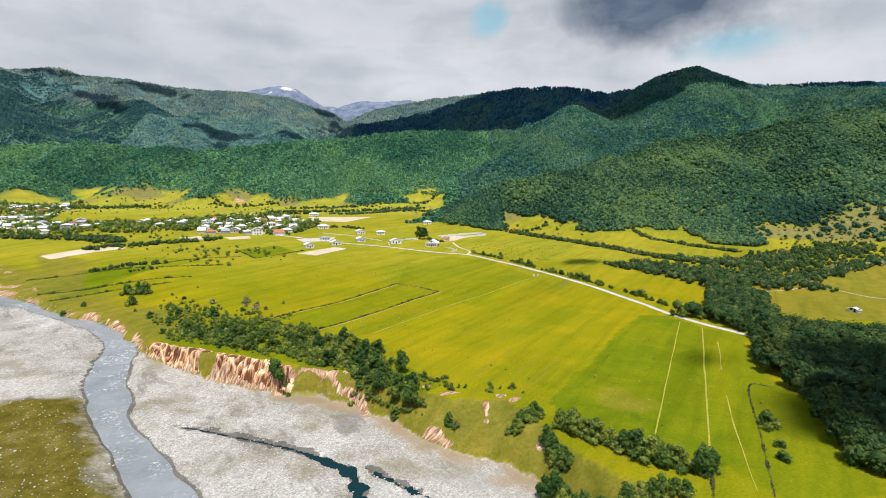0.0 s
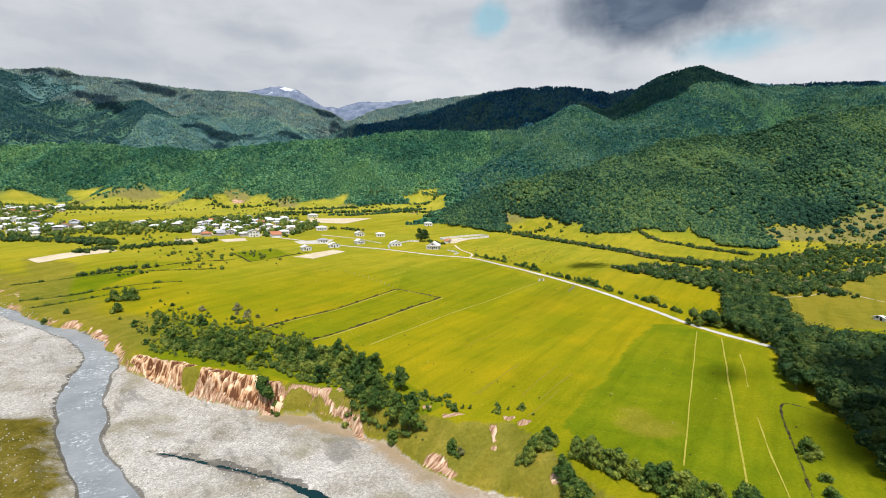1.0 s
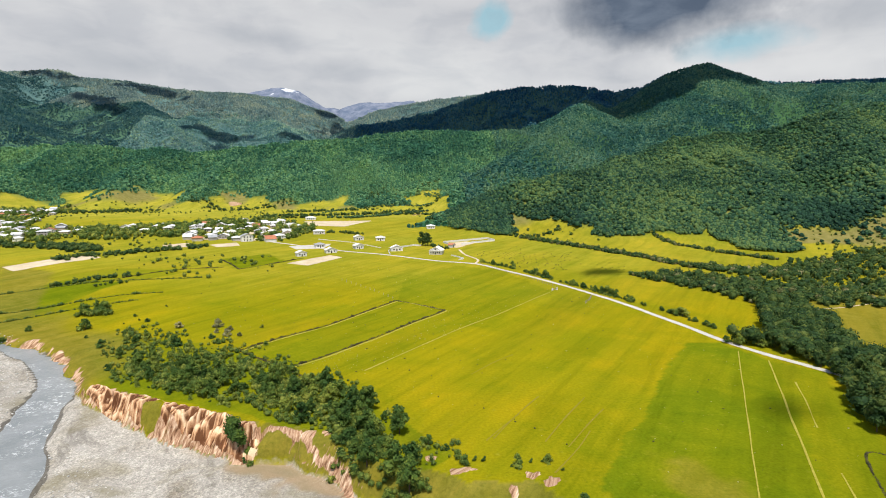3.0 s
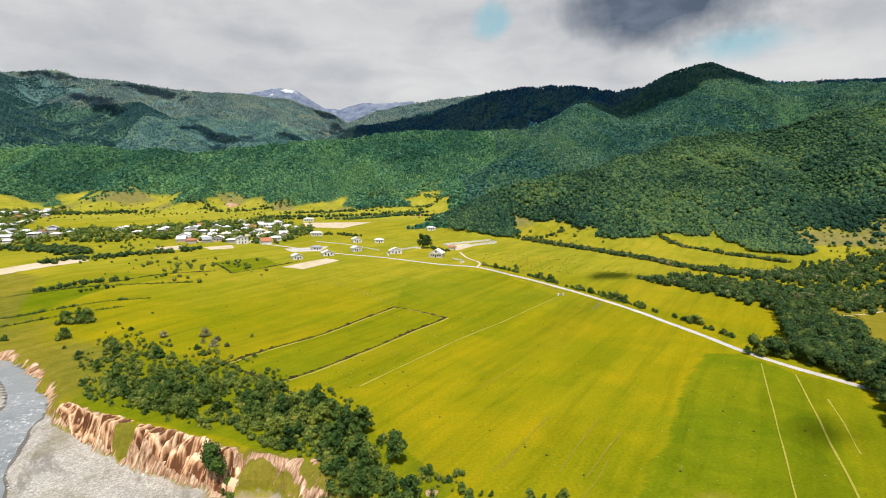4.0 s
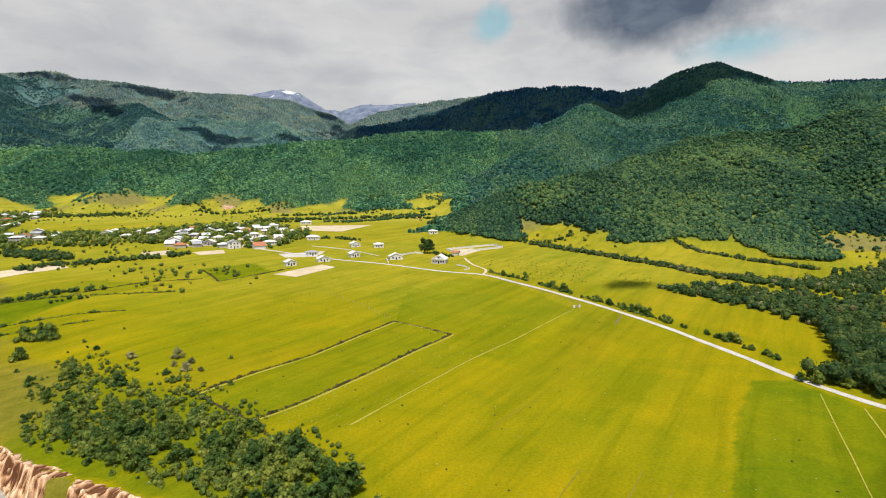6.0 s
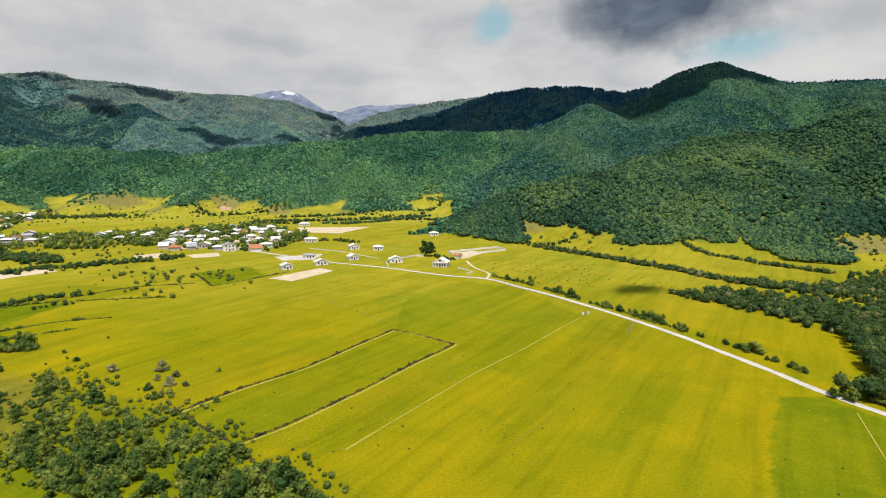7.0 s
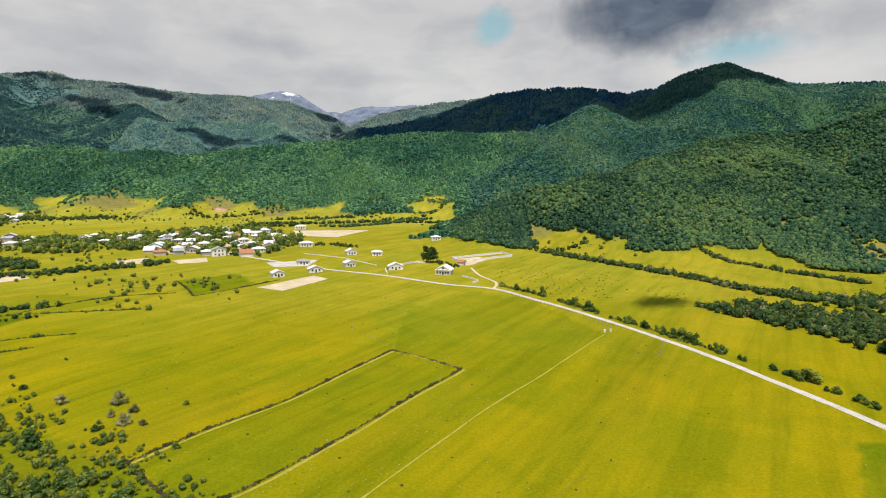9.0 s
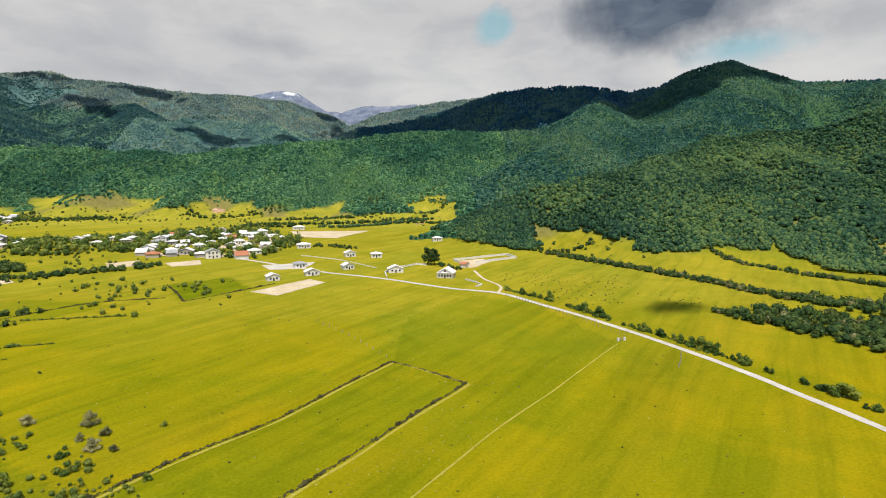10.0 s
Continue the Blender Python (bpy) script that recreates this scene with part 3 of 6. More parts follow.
    m["silt"] = np.where(below & ~on_top, 1 - step(df + 5 * vnoise(x, y, 9, 84, 3), 0.5, 5 + 6 * step(x, -20, 0)), 0) * step(x, -75, -45)
    lush = np.zeros(np.shape(x))
    lx, ly = x + 1.5 * vnoise(x, y, 12, 75, 2), y + 1.5 * vnoise(x, y, 12, 76, 2)
    for poly, weight in LUSH:
        lush = np.maximum(lush, np.where(inside(lx, ly, poly), weight, 0.0))
    dry = np.zeros(np.shape(x))
    for poly in DRY:
        dry = np.maximum(dry, np.where(inside(x, y, poly), 0.75, 0.0))
    clear = openness(x, y)
    m["wood"] = m["wood"] * (1 - clear)
    # Grass pales with distance, in place of haze.
    m["haze_grass"] = 0.42 * step(y + 30 * vnoise(x, y, 60, 99, 2), 300, 520) + 0.40 * step(y, 780, 880)
    m["heath"] = clear * 0.85 * (h > f)
    # How much haze tint the ground under the far woods takes.
    m["wood_haze"] = step(y, 1500, 1700) * np.where((x < -1120) & (y < 2620), 0.35, np.where((x > -330) & (y < 2700), 0.45, 1.0))
    dry = np.maximum(dry, 0.5 * (1 - step(np.hypot((x - 61) * 1.6, y - 158) + 5 * vnoise(x, y, 5, 74, 3), 4, 13)))
    m["bare"] = np.maximum(m["bare"], 0.75 * np.maximum(1 - step(np.hypot((x + 350) * 1.4, y - 1045), 10, 24), 1 - step(np.hypot(x + 20 - 0.5 * (y - 890), (y - 890) * 0.35), 3, 8)))
    dry = np.maximum(dry, np.where(on_top, 0.8 * (1 - step(dt + 8 * vnoise(x, y, 18, 87, 2), 6, 26)) * step(-x, 98, 125) * (y < 420), 0))
    worn = 1 - step(np.hypot((x - 61) * 1.6, y - 158) + 5 * vnoise(x, y, 5, 74, 3), 4, 13)
    m["lush"] = lush * (1 - 0.6 * worn) * (0.8 + 0.2 * step(vnoise(x, y, 20, 98, 3), -0.5, 0.4))
    m["dry"] = np.maximum(np.maximum(dry, np.where(isle, 0.8, 0)), np.where((s > 0.0) & (s < 1), 0.85, 0))
    return z, m


def z_at(x, y):
    return float(land(np.array([x]), np.array([y]))[0])


OPEN_SLOPES = [(-470, 1010, 36), (-360, 1060, 26), (-640, 1000, 42), (-560, 1040, 30), (352, 552, 24), (385, 548, 34), (425, 548, 38), (470, 550, 40), (-10, 890, 14), (-22, 850, 26), (-16, 810, 24), (-24, 775, 20), (330, 640, 22), (96, 680, 15), (112, 705, 9), (-250, 1000, 25), (-150, 1010, 22), (-541, 1090, 22)]


def openness(x, y):
    """1 on the clearings of the hillsides."""
    thin = np.zeros(np.shape(x))
    for cx, cy, r in OPEN_SLOPES:
        thin = np.maximum(thin, 1 - step(np.hypot(x - cx, y - cy) + 14 * vnoise(x, y, 25, 92, 2), r * 0.7, r * 1.2))
    return thin


ISLE = [(-700, 300), (-300, 215), (-175, 180), (-131, 182), (-116, 178), (-105, 164), (-91, 145), (-78, 130), (-69, 122), (-60, 100), (-40, 60), (-700, -200)]
LUSH = [([(-150, 290), (-112, 275), (-84, 258), (-58, 240), (-30, 216), (-8, 192), (6, 170), (-4, 158), (-24, 174), (-42, 188), (-56, 196), (-76, 203), (-97, 213), (-112, 226), (-126, 246), (-140, 268)], 0.8),
        ([(126, 238), (98, 182), (70, 118), (75, 104), (100, 104), (108, 138), (117, 164), (119, 182), (137, 226)], 0.75),
        ([(106, 264), (73, 211), (52, 180), (38, 154), (50, 128), (66, 112), (70, 118), (126, 238), (120, 262)], 1.0),
        ([(-18, 340), (8, 320), (-50, 233), (-73, 254)], 0.6),
        ([(-136, 437), (-110, 466), (-135, 505), (-165, 480)], 1.0),
        ([(-253, 345), (-237, 404), (-193, 395), (-201, 312)], 1.0),
        ([(-253, 405), (-225, 440), (-160, 430), (-190, 398)], 0.6),
        ([(72, 361), (50, 430), (20, 452), (-15, 400), (-18, 341), (8, 320)], 0.5),
        ([(72, 361), (41, 321), (18, 291), (-22, 228), (-50, 233), (8, 320)], 0.35)]
DRY = [[(206, 338), (265, 365), (369, 428), (600, 500), (600, 200), (218, 249), (173, 258)],
       [(-330, 470), (-262, 380), (-222, 328), (-195, 305), (-205, 330), (-262, 430)]]


def axis(segments):
    out = [segments[0][0]]
    for a, b_, d0 in segments:
        n = max(1, int(round((b_ - a) / d0)))
        out += [a + (b_ - a) * (i + 1) / n for i in range(n)]
    return np.array(out)


gx = axis([(-6000, -3200, 350), (-3200, -1200, 32), (-1200, -420, 14), (-420, -290, 4), (-290, -120, 2.2), (-120, 25, 0.8), (25, 80, 1.3), (80, 150, 2.2), (150, 260, 5), (260, 700, 11), (700, 2400, 28), (2400, 6000, 400)])
gy = axis([(-3000, -200, 350), (-200, -70, 13), (-70, 60, 3), (60, 100, 1.6), (100, 225, 0.85), (225, 360, 2.4), (360, 560, 4.5), (560, 1000, 10), (1000, 1700, 16), (1700, 3700, 32), (3700, 5000, 40), (5000, 7000, 400)])
X, Y = np.meshgrid(gx, gy)
Z, MASK = land(X.ravel(), Y.ravel(), masks=True)
nx, ny = len(gx), len(gy)
gm = bpy.data.meshes.new("ground")
gm.vertices.add(nx * ny)
gm.vertices.foreach_set("co", np.column_stack([X.ravel(), Y.ravel(), Z]).astype(np.float32).ravel())
idx = np.arange(nx * ny).reshape(ny, nx)
quads = np.stack([idx[:-1, :-1], idx[:-1, 1:], idx[1:, 1:], idx[1:, :-1]], -1).reshape(-1, 4)
gm.loops.add(quads.size)
gm.loops.foreach_set("vertex_index", quads.ravel().astype(np.int32))
gm.polygons.add(len(quads))
gm.polygons.foreach_set("loop_start", np.arange(0, quads.size, 4, dtype=np.int32))
gm.update(calc_edges=True)
gm.polygons.foreach_set("use_smooth", np.ones(len(quads), bool))
for key, v in MASK.items():
    gm.attributes.new(key, "FLOAT", "POINT").data.foreach_set("value", v.astype(np.float32))
gm.materials.append(m_ground)
tagged(new("ground", gm), "yellow-green valley meadows rising into wooded hills", "ground", kind="structure")


# ---- woods on the hills ----
def blob(rings, segs, rng, tall=1.0, rough=0.22):
    """A lumpy closed crown of unit radius, as vertices and faces."""
    vs, fs = [(0, 0, -0.75 * tall)], []
    for r in range(1, rings):
        a = math.pi * r / rings
        for s in range(segs):
            b_ = 2 * math.pi * (s + 0.5 * (r % 2)) / segs
            q = 1 + rng.uniform(-rough, rough)
            vs.append((math.sin(a) * math.cos(b_) * q, math.sin(a) * math.sin(b_) * q, -math.cos(a) * tall * (1 + rng.uniform(-0.15, 0.15))))
    vs.append((0, 0, tall))
    for s in range(segs):
        t = (s + 1) % segs
        fs.append((0, 1 + t, 1 + s))
        for r in range(rings - 2):
            a, b_ = 1 + r * segs, 1 + (r + 1) * segs
            fs += [(a + s, a + t, b_ + s), (a + t, b_ + t, b_ + s)]
        e = 1 + (rings - 2) * segs
        fs.append((e + s, e + t, len(vs) - 1))
    return np.array(vs), np.array(fs)


def merge(name, protos, xs, ys, zs, radii, rng, material, sink=0.6, smooth=True, tall=(0.8, 1.35)):
    """Many crowns joined into one mesh."""
    n = len(xs)
    rs = np.random.RandomState(rng.randrange(1 << 30))
    pick, turn, high = rs.randint(0, len(protos), n), rs.uniform(0, 6.283, n), rs.uniform(*tall, n)
    xs, ys, zs, radii = (np.asarray(q, float) for q in (xs, ys, zs, radii))
    V, Fc, off = [], [], 0
    for k, (v, f) in enumerate(protos):
        i = np.nonzero(pick == k)[0]
        if not len(i):
            continue
        c, s_, r = np.cos(turn[i])[:, None], np.sin(turn[i])[:, None], radii[i][:, None]
        w = np.stack([(v[:, 0] * c - v[:, 1] * s_) * r + xs[i][:, None], (v[:, 0] * s_ + v[:, 1] * c) * r + ys[i][:, None],
                      v[:, 2] * r * high[i][:, None] + (zs[i] + radii[i] * sink)[:, None]], -1)
        V.append(w.reshape(-1, 3))
        Fc.append((f[None] + (off + np.arange(len(i)) * len(v))[:, None, None]).reshape(-1, 3))
        off += len(i) * len(v)
    V, Fc = np.concatenate(V).astype(np.float32), np.concatenate(Fc).astype(np.int32)
    me = bpy.data.meshes.new(name)
    me.vertices.add(len(V))
    me.vertices.foreach_set("co", V.ravel())
    me.loops.add(Fc.size)
    me.loops.foreach_set("vertex_index", Fc.ravel())
    me.polygons.add(len(Fc))
    me.polygons.foreach_set("loop_start", np.arange(0, Fc.size, 3, dtype=np.int32))
    me.update(calc_edges=True)
    me.polygons.foreach_set("use_smooth", np.full(len(Fc), smooth))
    me.materials.append(material)
    return new(name, me)


rng = random.Random(4)
nrs = np.random.RandomState(4)
far_crowns = [blob(4, 5, rng, 1.0, 0.36) for _ in range(12)]


def leafy(rg, cards, size, core=0.68):
    """A bush of unit radius: a dark core under sprays of leaves."""
    v, f = blob(4 if cards > 16 else 3, 5, rg, 0.9, 0.42)
    vs, fs = [tuple(q * core) for q in v], [tuple(int(i) for i in q) for q in f]
    for k in range(cards):
        d = Vector((rg.gauss(0, 1), rg.gauss(0, 1), rg.gauss(0.35, 0.8))).normalized()
        p_ = d * rg.uniform(0.62, 1.05)
        nrm = (d + Vector((rg.uniform(-1, 1), rg.uniform(-1, 1), rg.uniform(-0.2, 1))) * 0.6).normalized()
        u = nrm.orthogonal().normalized()
        u = u * math.cos(k) + nrm.cross(u) * math.sin(k)
        w = nrm.cross(u)
        s = size * rg.uniform(0.6, 1.4)
        o = len(vs)
        vs += [tuple(p_ + q) for q in (u * s * 1.25, w * s * 0.7 + nrm * s * 0.25, -u * s * 1.1, -w * s * 0.75 + nrm * s * 0.2)]
        fs += [(o, o + 1, o + 2), (o, o + 2, o + 3)]
    return np.array(vs), np.array(fs)


clumps = [leafy(rng, 60, 0.17, 0.74) for _ in range(8)]
canopies = [leafy(rng, 120, 0.125, 0.80) for _ in range(8)]

sprays = [leafy(rng, 32, 0.20, 0.74) for _ in range(8)]


def treetop(rg):
    """A crown of several uneven lobes under sprays of leaves."""
    vs, fs = [], []
    for k in range(5):
        a, q, r = k * 1.4 + rg.uniform(-0.4, 0.4), 0.0 if k == 0 else rg.uniform(0.42, 0.66), rg.uniform(0.40, 0.58)
        c = Vector((math.cos(a) * q, math.sin(a) * q, rg.uniform(0.30, 0.48) if k == 0 else rg.uniform(-0.2, 0.25)))
        o = len(vs)
        for z, w in ((-0.45, 0.72), (0.15, 1.0), (0.68, 0.72)):
            for i in range(5):
                e = (i + z * 0.5) * 1.2566 + rg.uniform(-0.25, 0.25)
                vs.append(tuple(c + Vector((math.cos(e) * w, math.sin(e) * w, z + rg.uniform(-0.1, 0.1))) * r * rg.uniform(0.85, 1.18)))
        vs.append(tuple(c + Vector((rg.uniform(-0.15, 0.15), rg.uniform(-0.15, 0.15), rg.uniform(0.92, 1.05))) * r))
        for i in range(5):
            n = (i + 1) % 5
            for w in (o, o + 5):
                fs += [(w + i, w + n, w + 5 + n), (w + i, w + 5 + n, w + 5 + i)]
            fs.append((o + 10 + i, o + 10 + n, o + 15))
    for k in range(9):
        d = Vector((rg.gauss(0, 1), rg.gauss(0, 1), rg.gauss(0.6, 0.6))).normalized()
        u = d.orthogonal().normalized()
        u = (u * math.cos(k) + d.cross(u) * math.sin(k)) * 0.2
        w, c, o = d.cross(u), d * rg.uniform(0.7, 0.98), len(vs)
        vs += [tuple(c + u * 1.2), tuple(c + w), tuple(c - u - w * 0.8)]
        fs.append((o, o + 1, o + 2))
    return np.array(vs), np.array(fs)


treetops = [treetop(rng) for _ in range(16)]


def spire(rg, cards):
    """A small far treetop: an uneven blunt crown with a few sprays."""
    vs, turn = [], rg.uniform(0, 1)
    for z, w in ((-0.35, 0.85), (0.62, 0.66)):
        vs += [(math.cos(i * 1.5708 + z * turn) * w * rg.uniform(0.75, 1.25), math.sin(i * 1.5708 + z * turn) * w * rg.uniform(0.75, 1.25), z + rg.uniform(-0.18, 0.18)) for i in range(4)]
    vs.append((rg.uniform(-0.2, 0.2), rg.uniform(-0.2, 0.2), rg.uniform(0.9, 1.2)))
    fs = []
    for i in range(4):
        n = (i + 1) % 4
        fs += [(i, n, 4 + n), (i, 4 + n, 4 + i), (4 + i, 4 + n, 8)]
    for k in range(cards):
        a, o = rg.uniform(0, 6.283), len(vs)
        c = Vector((math.cos(a) * 0.75, math.sin(a) * 0.75, rg.uniform(0.15, 0.8)))
        d = Vector((rg.uniform(-1, 1), rg.uniform(-1, 1), rg.uniform(-0.4, 0.8))) * 0.55
        e = Vector((-math.sin(a), math.cos(a), rg.uniform(-0.5, 0.5))) * 0.5
        vs += [tuple(c + d), tuple(c + e), tuple(c - d * 0.6 - e)]
        fs.append((o, o + 1, o + 2))
    return np.array(vs), np.array(fs)


spires = [spire(rng, 4) for _ in range(14)]
specks = [spire(rng, 1) for _ in range(14)]


def wooded(x, y):
    """Where the hillsides carry trees."""
    g = hills(x, y) - floor_z(x, y)
    keep = g + np.where(x < 60, 20, 10) * vnoise(x, y, 60, 91, 3) > np.where(x < 60, 13, 8)
    thin = openness(x, y)
    return keep & (nrs.rand(len(x)) > thin * 0.8)


def scatter(x0, x1, y0, y1, d):
    xs, ys = np.meshgrid(np.arange(x0, x1, d), np.arange(y0, y1, d))
    xs, ys = xs.ravel() + nrs.uniform(-0.45, 0.45, xs.size) * d, ys.ravel() + nrs.uniform(-0.45, 0.45, xs.size) * d
    ok = np.abs(xs) < 0.86 * (ys + 60) + 30
    return xs[ok], ys[ok]


def front(x, y):
    """On the near side of the crest of the steep hill."""
    return y < np.interp(x, [30, 75, 166, 267, 390, 505, 583, 678, 836], [745, 750, 805, 885, 975, 900, 890, 935, 985]) + 6 * vnoise(x, y, 30, 97, 2)


def wood(label, box, d, protos, material, rmin, rmax, smooth=False, tall=(0.8, 1.35), only=None):
    xs, ys = scatter(*box, d)
    ok = wooded(xs, ys)
    if only:
        ok &= only(xs, ys)
    xs, ys = xs[ok], ys[ok]
    # slopes that no place in the valley overlooks are planted thinly
    z0 = hills(xs, ys) + 9
    seen = np.ones(len(xs), bool)
    for t in np.linspace(0.35, 0.985, 26):
        qx, qy = xs * t, 70 + (ys - 70) * t
        seen &= hills(qx, qy) < 70 + (z0 - 70) * t + 12
    ok = seen | (nrs.rand(len(xs)) < 0.1)
    xs, ys = xs[ok], ys[ok]
    zs = land(xs, ys)
    rr = (rmin + (rmax - rmin) * nrs.rand(len(xs)) ** 1.4) * (1 + 0.3 * vnoise(xs, ys, 40, 95, 2))
    tagged(merge("forest", protos, xs, ys, zs, rr, rng, material, 0.35, smooth, tall), label, "forest", kind="stuff")


wood("dense broadleaf forest covering the lower hillsides", (-1100, 60, 500, 1150), 4.5, spires, m_wood_left, 1.9, 4.2, only=lambda x, y: ((x < 20) | ~front(x, y)) & ~((x > -75) & (x < 6) & (y > 715) & (y < 910)))
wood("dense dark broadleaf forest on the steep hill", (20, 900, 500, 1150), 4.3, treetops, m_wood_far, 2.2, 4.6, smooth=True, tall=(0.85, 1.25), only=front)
wood("broadleaf forest behind the steep hill, tinted blue for haze", (60, 900, 740, 1150), 5.2, spires, m_haze_mid, 2.2, 4.6, only=lambda x, y: ~front(x, y))
wood("broadleaf forest on the long low ridge", (-1500, 150, 1150, 1560), 5.0, spires, m_wood_left, 2.2, 4.4)
wood("broadleaf forest on the upper hillsides, tinted blue for haze", (150, 1500, 1150, 1750), 5.0, spires, m_haze_mid, 2.2, 4.4)
wood("mixed forest on the mountain foot, haze and shade in its colour", (-2300, -1120, 1560, 2620), 7.2, specks, m_haze_dark, 3.0, 5.4)
wood("mixed forest on the mountain shoulder, haze and shade in its colour", (-2900, -1750, 2620, 2960), 8.0, specks, m_haze_dark, 3.0, 5.6)
wood("mixed forest on the mountain flanks, coloured pale for haze", (-1120, -330, 1560, 2700), 7.0, specks, m_haze_flank, 2.8, 5.2)
wood("forest on the high mountain, haze blue put into its colour", (-330, 2200, 1750, 2700), 7.6, specks, m_haze_high, 3.0, 5.8, tall=(0.9, 1.7))
wood("sparse forest on the distant mountain ridges, coloured pale for haze", (-2900, 1500, 2620, 3600), 8.4, specks, m_haze_ridge, 3.2, 6.0, tall=(0.9, 1.7), only=lambda x, y: (x > -1750) | (y > 2960))


for poly in ([(-8, 775), (6, 735), (22, 699), (38, 652), (55, 637), (70, 627), (84, 623), (92, 640), (94, 690), (70, 740), (20, 775)],
             [(285, 610), (280, 560), (281, 527), (292, 512), (306, 505), (328, 520), (342, 580), (330, 640)]):
    px, py = [q[0] for q in poly], [q[1] for q in poly]
    xs, ys = scatter(min(px), max(px), min(py), max(py), 3.5)
    ok = inside(xs + 5 * vnoise(xs, ys, 14, 96, 2), ys, poly)
    xs, ys = xs[ok], ys[ok]
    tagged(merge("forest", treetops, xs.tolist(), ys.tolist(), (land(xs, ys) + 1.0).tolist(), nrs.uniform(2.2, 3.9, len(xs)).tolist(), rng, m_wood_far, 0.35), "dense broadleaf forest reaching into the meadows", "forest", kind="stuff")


# tree belts between the hill meadows
for line, wide, gap, small, big in (([(-149, 837), (-114, 838), (-81, 861), (-54, 890), (-25, 930), (-4, 940)], 4.5, 2.0, 1.5, 3.0),
                                    ([(-137, 1036), (-106, 1013), (-70, 998), (-44, 1009), (8, 982)], 3.0, 2.6, 1.2, 2.2),
                                    ([(-168, 927), (-147, 992), (-128, 1000)], 7.0, 2.8, 1.0, 1.8),
                                    ([(-30, 1046), (-9, 1043), (10, 1020), (26, 993), (40, 985)], 9.0, 2.2, 1.4, 2.6)):
    xs, ys = [], []
    for (x0, y0), (x1, y1) in zip(line, line[1:]):
        for k in range(int(math.hypot(x1 - x0, y1 - y0) / gap * 1.6)):
            u = rng.random()
            xs.append(x0 + (x1 - x0) * u + rng.gauss(0, wide * 0.5))
            ys.append(y0 + (y1 - y0) * u + rng.gauss(0, wide * 0.5))
    xs, ys = np.array(xs), np.array(ys)
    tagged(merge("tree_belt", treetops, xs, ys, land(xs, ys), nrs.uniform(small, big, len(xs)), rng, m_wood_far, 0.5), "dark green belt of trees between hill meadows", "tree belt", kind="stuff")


# ---- clouds over the valley, whose shade lies on the slopes ----
m_cloud, nt, b = mat("cloud", 1.0)
p = place(nt)
nt.links.new(ramp(nt, tex(nt, p, 160, 5), [(0.3, (0.78, 0.79, 0.81)), (0.7, (0.92, 0.92, 0.92))]), b.inputs["Base Color"])
puffs = [blob(7, 12, rng, 0.35) for _ in range(5)]


def cloud(spots, height, label):
    """A heap of puffs at the given height, which shades the given round spots of land."""
    w = sun_way()
    xs, ys, zs, rr = [], [], [], []
    for x, y, r in spots:
        k = (height - z_at(x, y)) / w.z
        for _ in range(10):
            a, q = rng.uniform(0, 6.283), rng.uniform(0, 0.6)
            xs.append(x + w.x * k + math.cos(a) * q * r)
            ys.append(y + w.y * k + math.sin(a) * q * r)
            zs.append(height + rng.uniform(-0.1, 0.1) * r)
            rr.append(r * rng.uniform(0.4, 0.68))
    tagged(merge("cloud", puffs, xs, ys, zs, rr, rng, m_cloud, 0.0), label, "cloud", kind="structure")


cloud([(960, 1720, 110), (880, 1670, 140), (820, 1590, 110), (760, 1700, 150), (690, 1600, 120), (640, 1880, 190), (610, 1560, 110), (560, 1700, 150), (470, 1800, 150), (520, 2060, 200), (380, 2150, 190), (390, 1930, 150)],
      1700, "long grey-white cumulus bank over the mountains")
cloud([(230, 2250, 190), (280, 2060, 160), (330, 1880, 110), (80, 2340, 170), (120, 2120, 150), (-90, 2400, 150), (-40, 2200, 140), (-170, 2290, 120), (-260, 2480, 150)], 1700, "long grey-white cumulus bank over the mountains")
cloud([(1230, 1960, 90), (1330, 2060, 110), (1450, 2180, 110), (1560, 2190, 120), (1680, 2190, 120), (1400, 2110, 80)], 1750, "grey-white cumulus over the high ridge")
cloud([(-2085, 3060, 45), (-2020, 3035, 45), (-1969, 3019, 45), (-1904, 3045, 45), (-1858, 3060, 34)], 2300, "white cumulus cloud over the mountains")
cloud([(-1658, 2757, 45), (-1615, 2740, 58), (-1560, 2715, 62), (-1500, 2660, 60), (-1446, 2607, 56), (-1385, 2560, 46), (-1336, 2516, 34)], 2300, "white cumulus cloud over the mountains")
cloud([(-1597, 2984, 32), (-1534, 3045, 44), (-1490, 3045, 44), (-1445, 3040, 48), (-1390, 3020, 48), (-1339, 3000, 46), (-1254, 2965, 36)], 2400, "white cumulus cloud over the mountains")
cloud([(-980, 2250, 30), (-1000, 2395, 44), (-971, 2480, 48), (-920, 2420, 48), (-863, 2362, 54), (-803, 2353, 54), (-760, 2400, 36), (-828, 2290, 44)], 2200, "white cumulus cloud over the mountains")
cloud([(-600, 2345, 30), (-560, 2310, 38), (-523, 2271, 36), (-582, 3100, 40), (-524, 3110, 40), (-474, 2990, 55), (-538, 2725, 45)], 2200, "white cumulus cloud over the mountains")
cloud([(-474, 2880, 60), (-380, 2640, 60), (-302, 2520, 60), (-250, 2460, 55), (-194, 2400, 55), (-140, 2360, 55), (-96, 2314, 55), (-50, 2260, 60), (-5, 2200, 60), (77, 2124, 66), (164, 2150, 70)], 1700, "long grey-white cumulus over the lower ridge")
cloud([(117, 419, 11), (126, 426, 11), (110, 414, 6)], 1200, "small white cloud puff over the meadows")
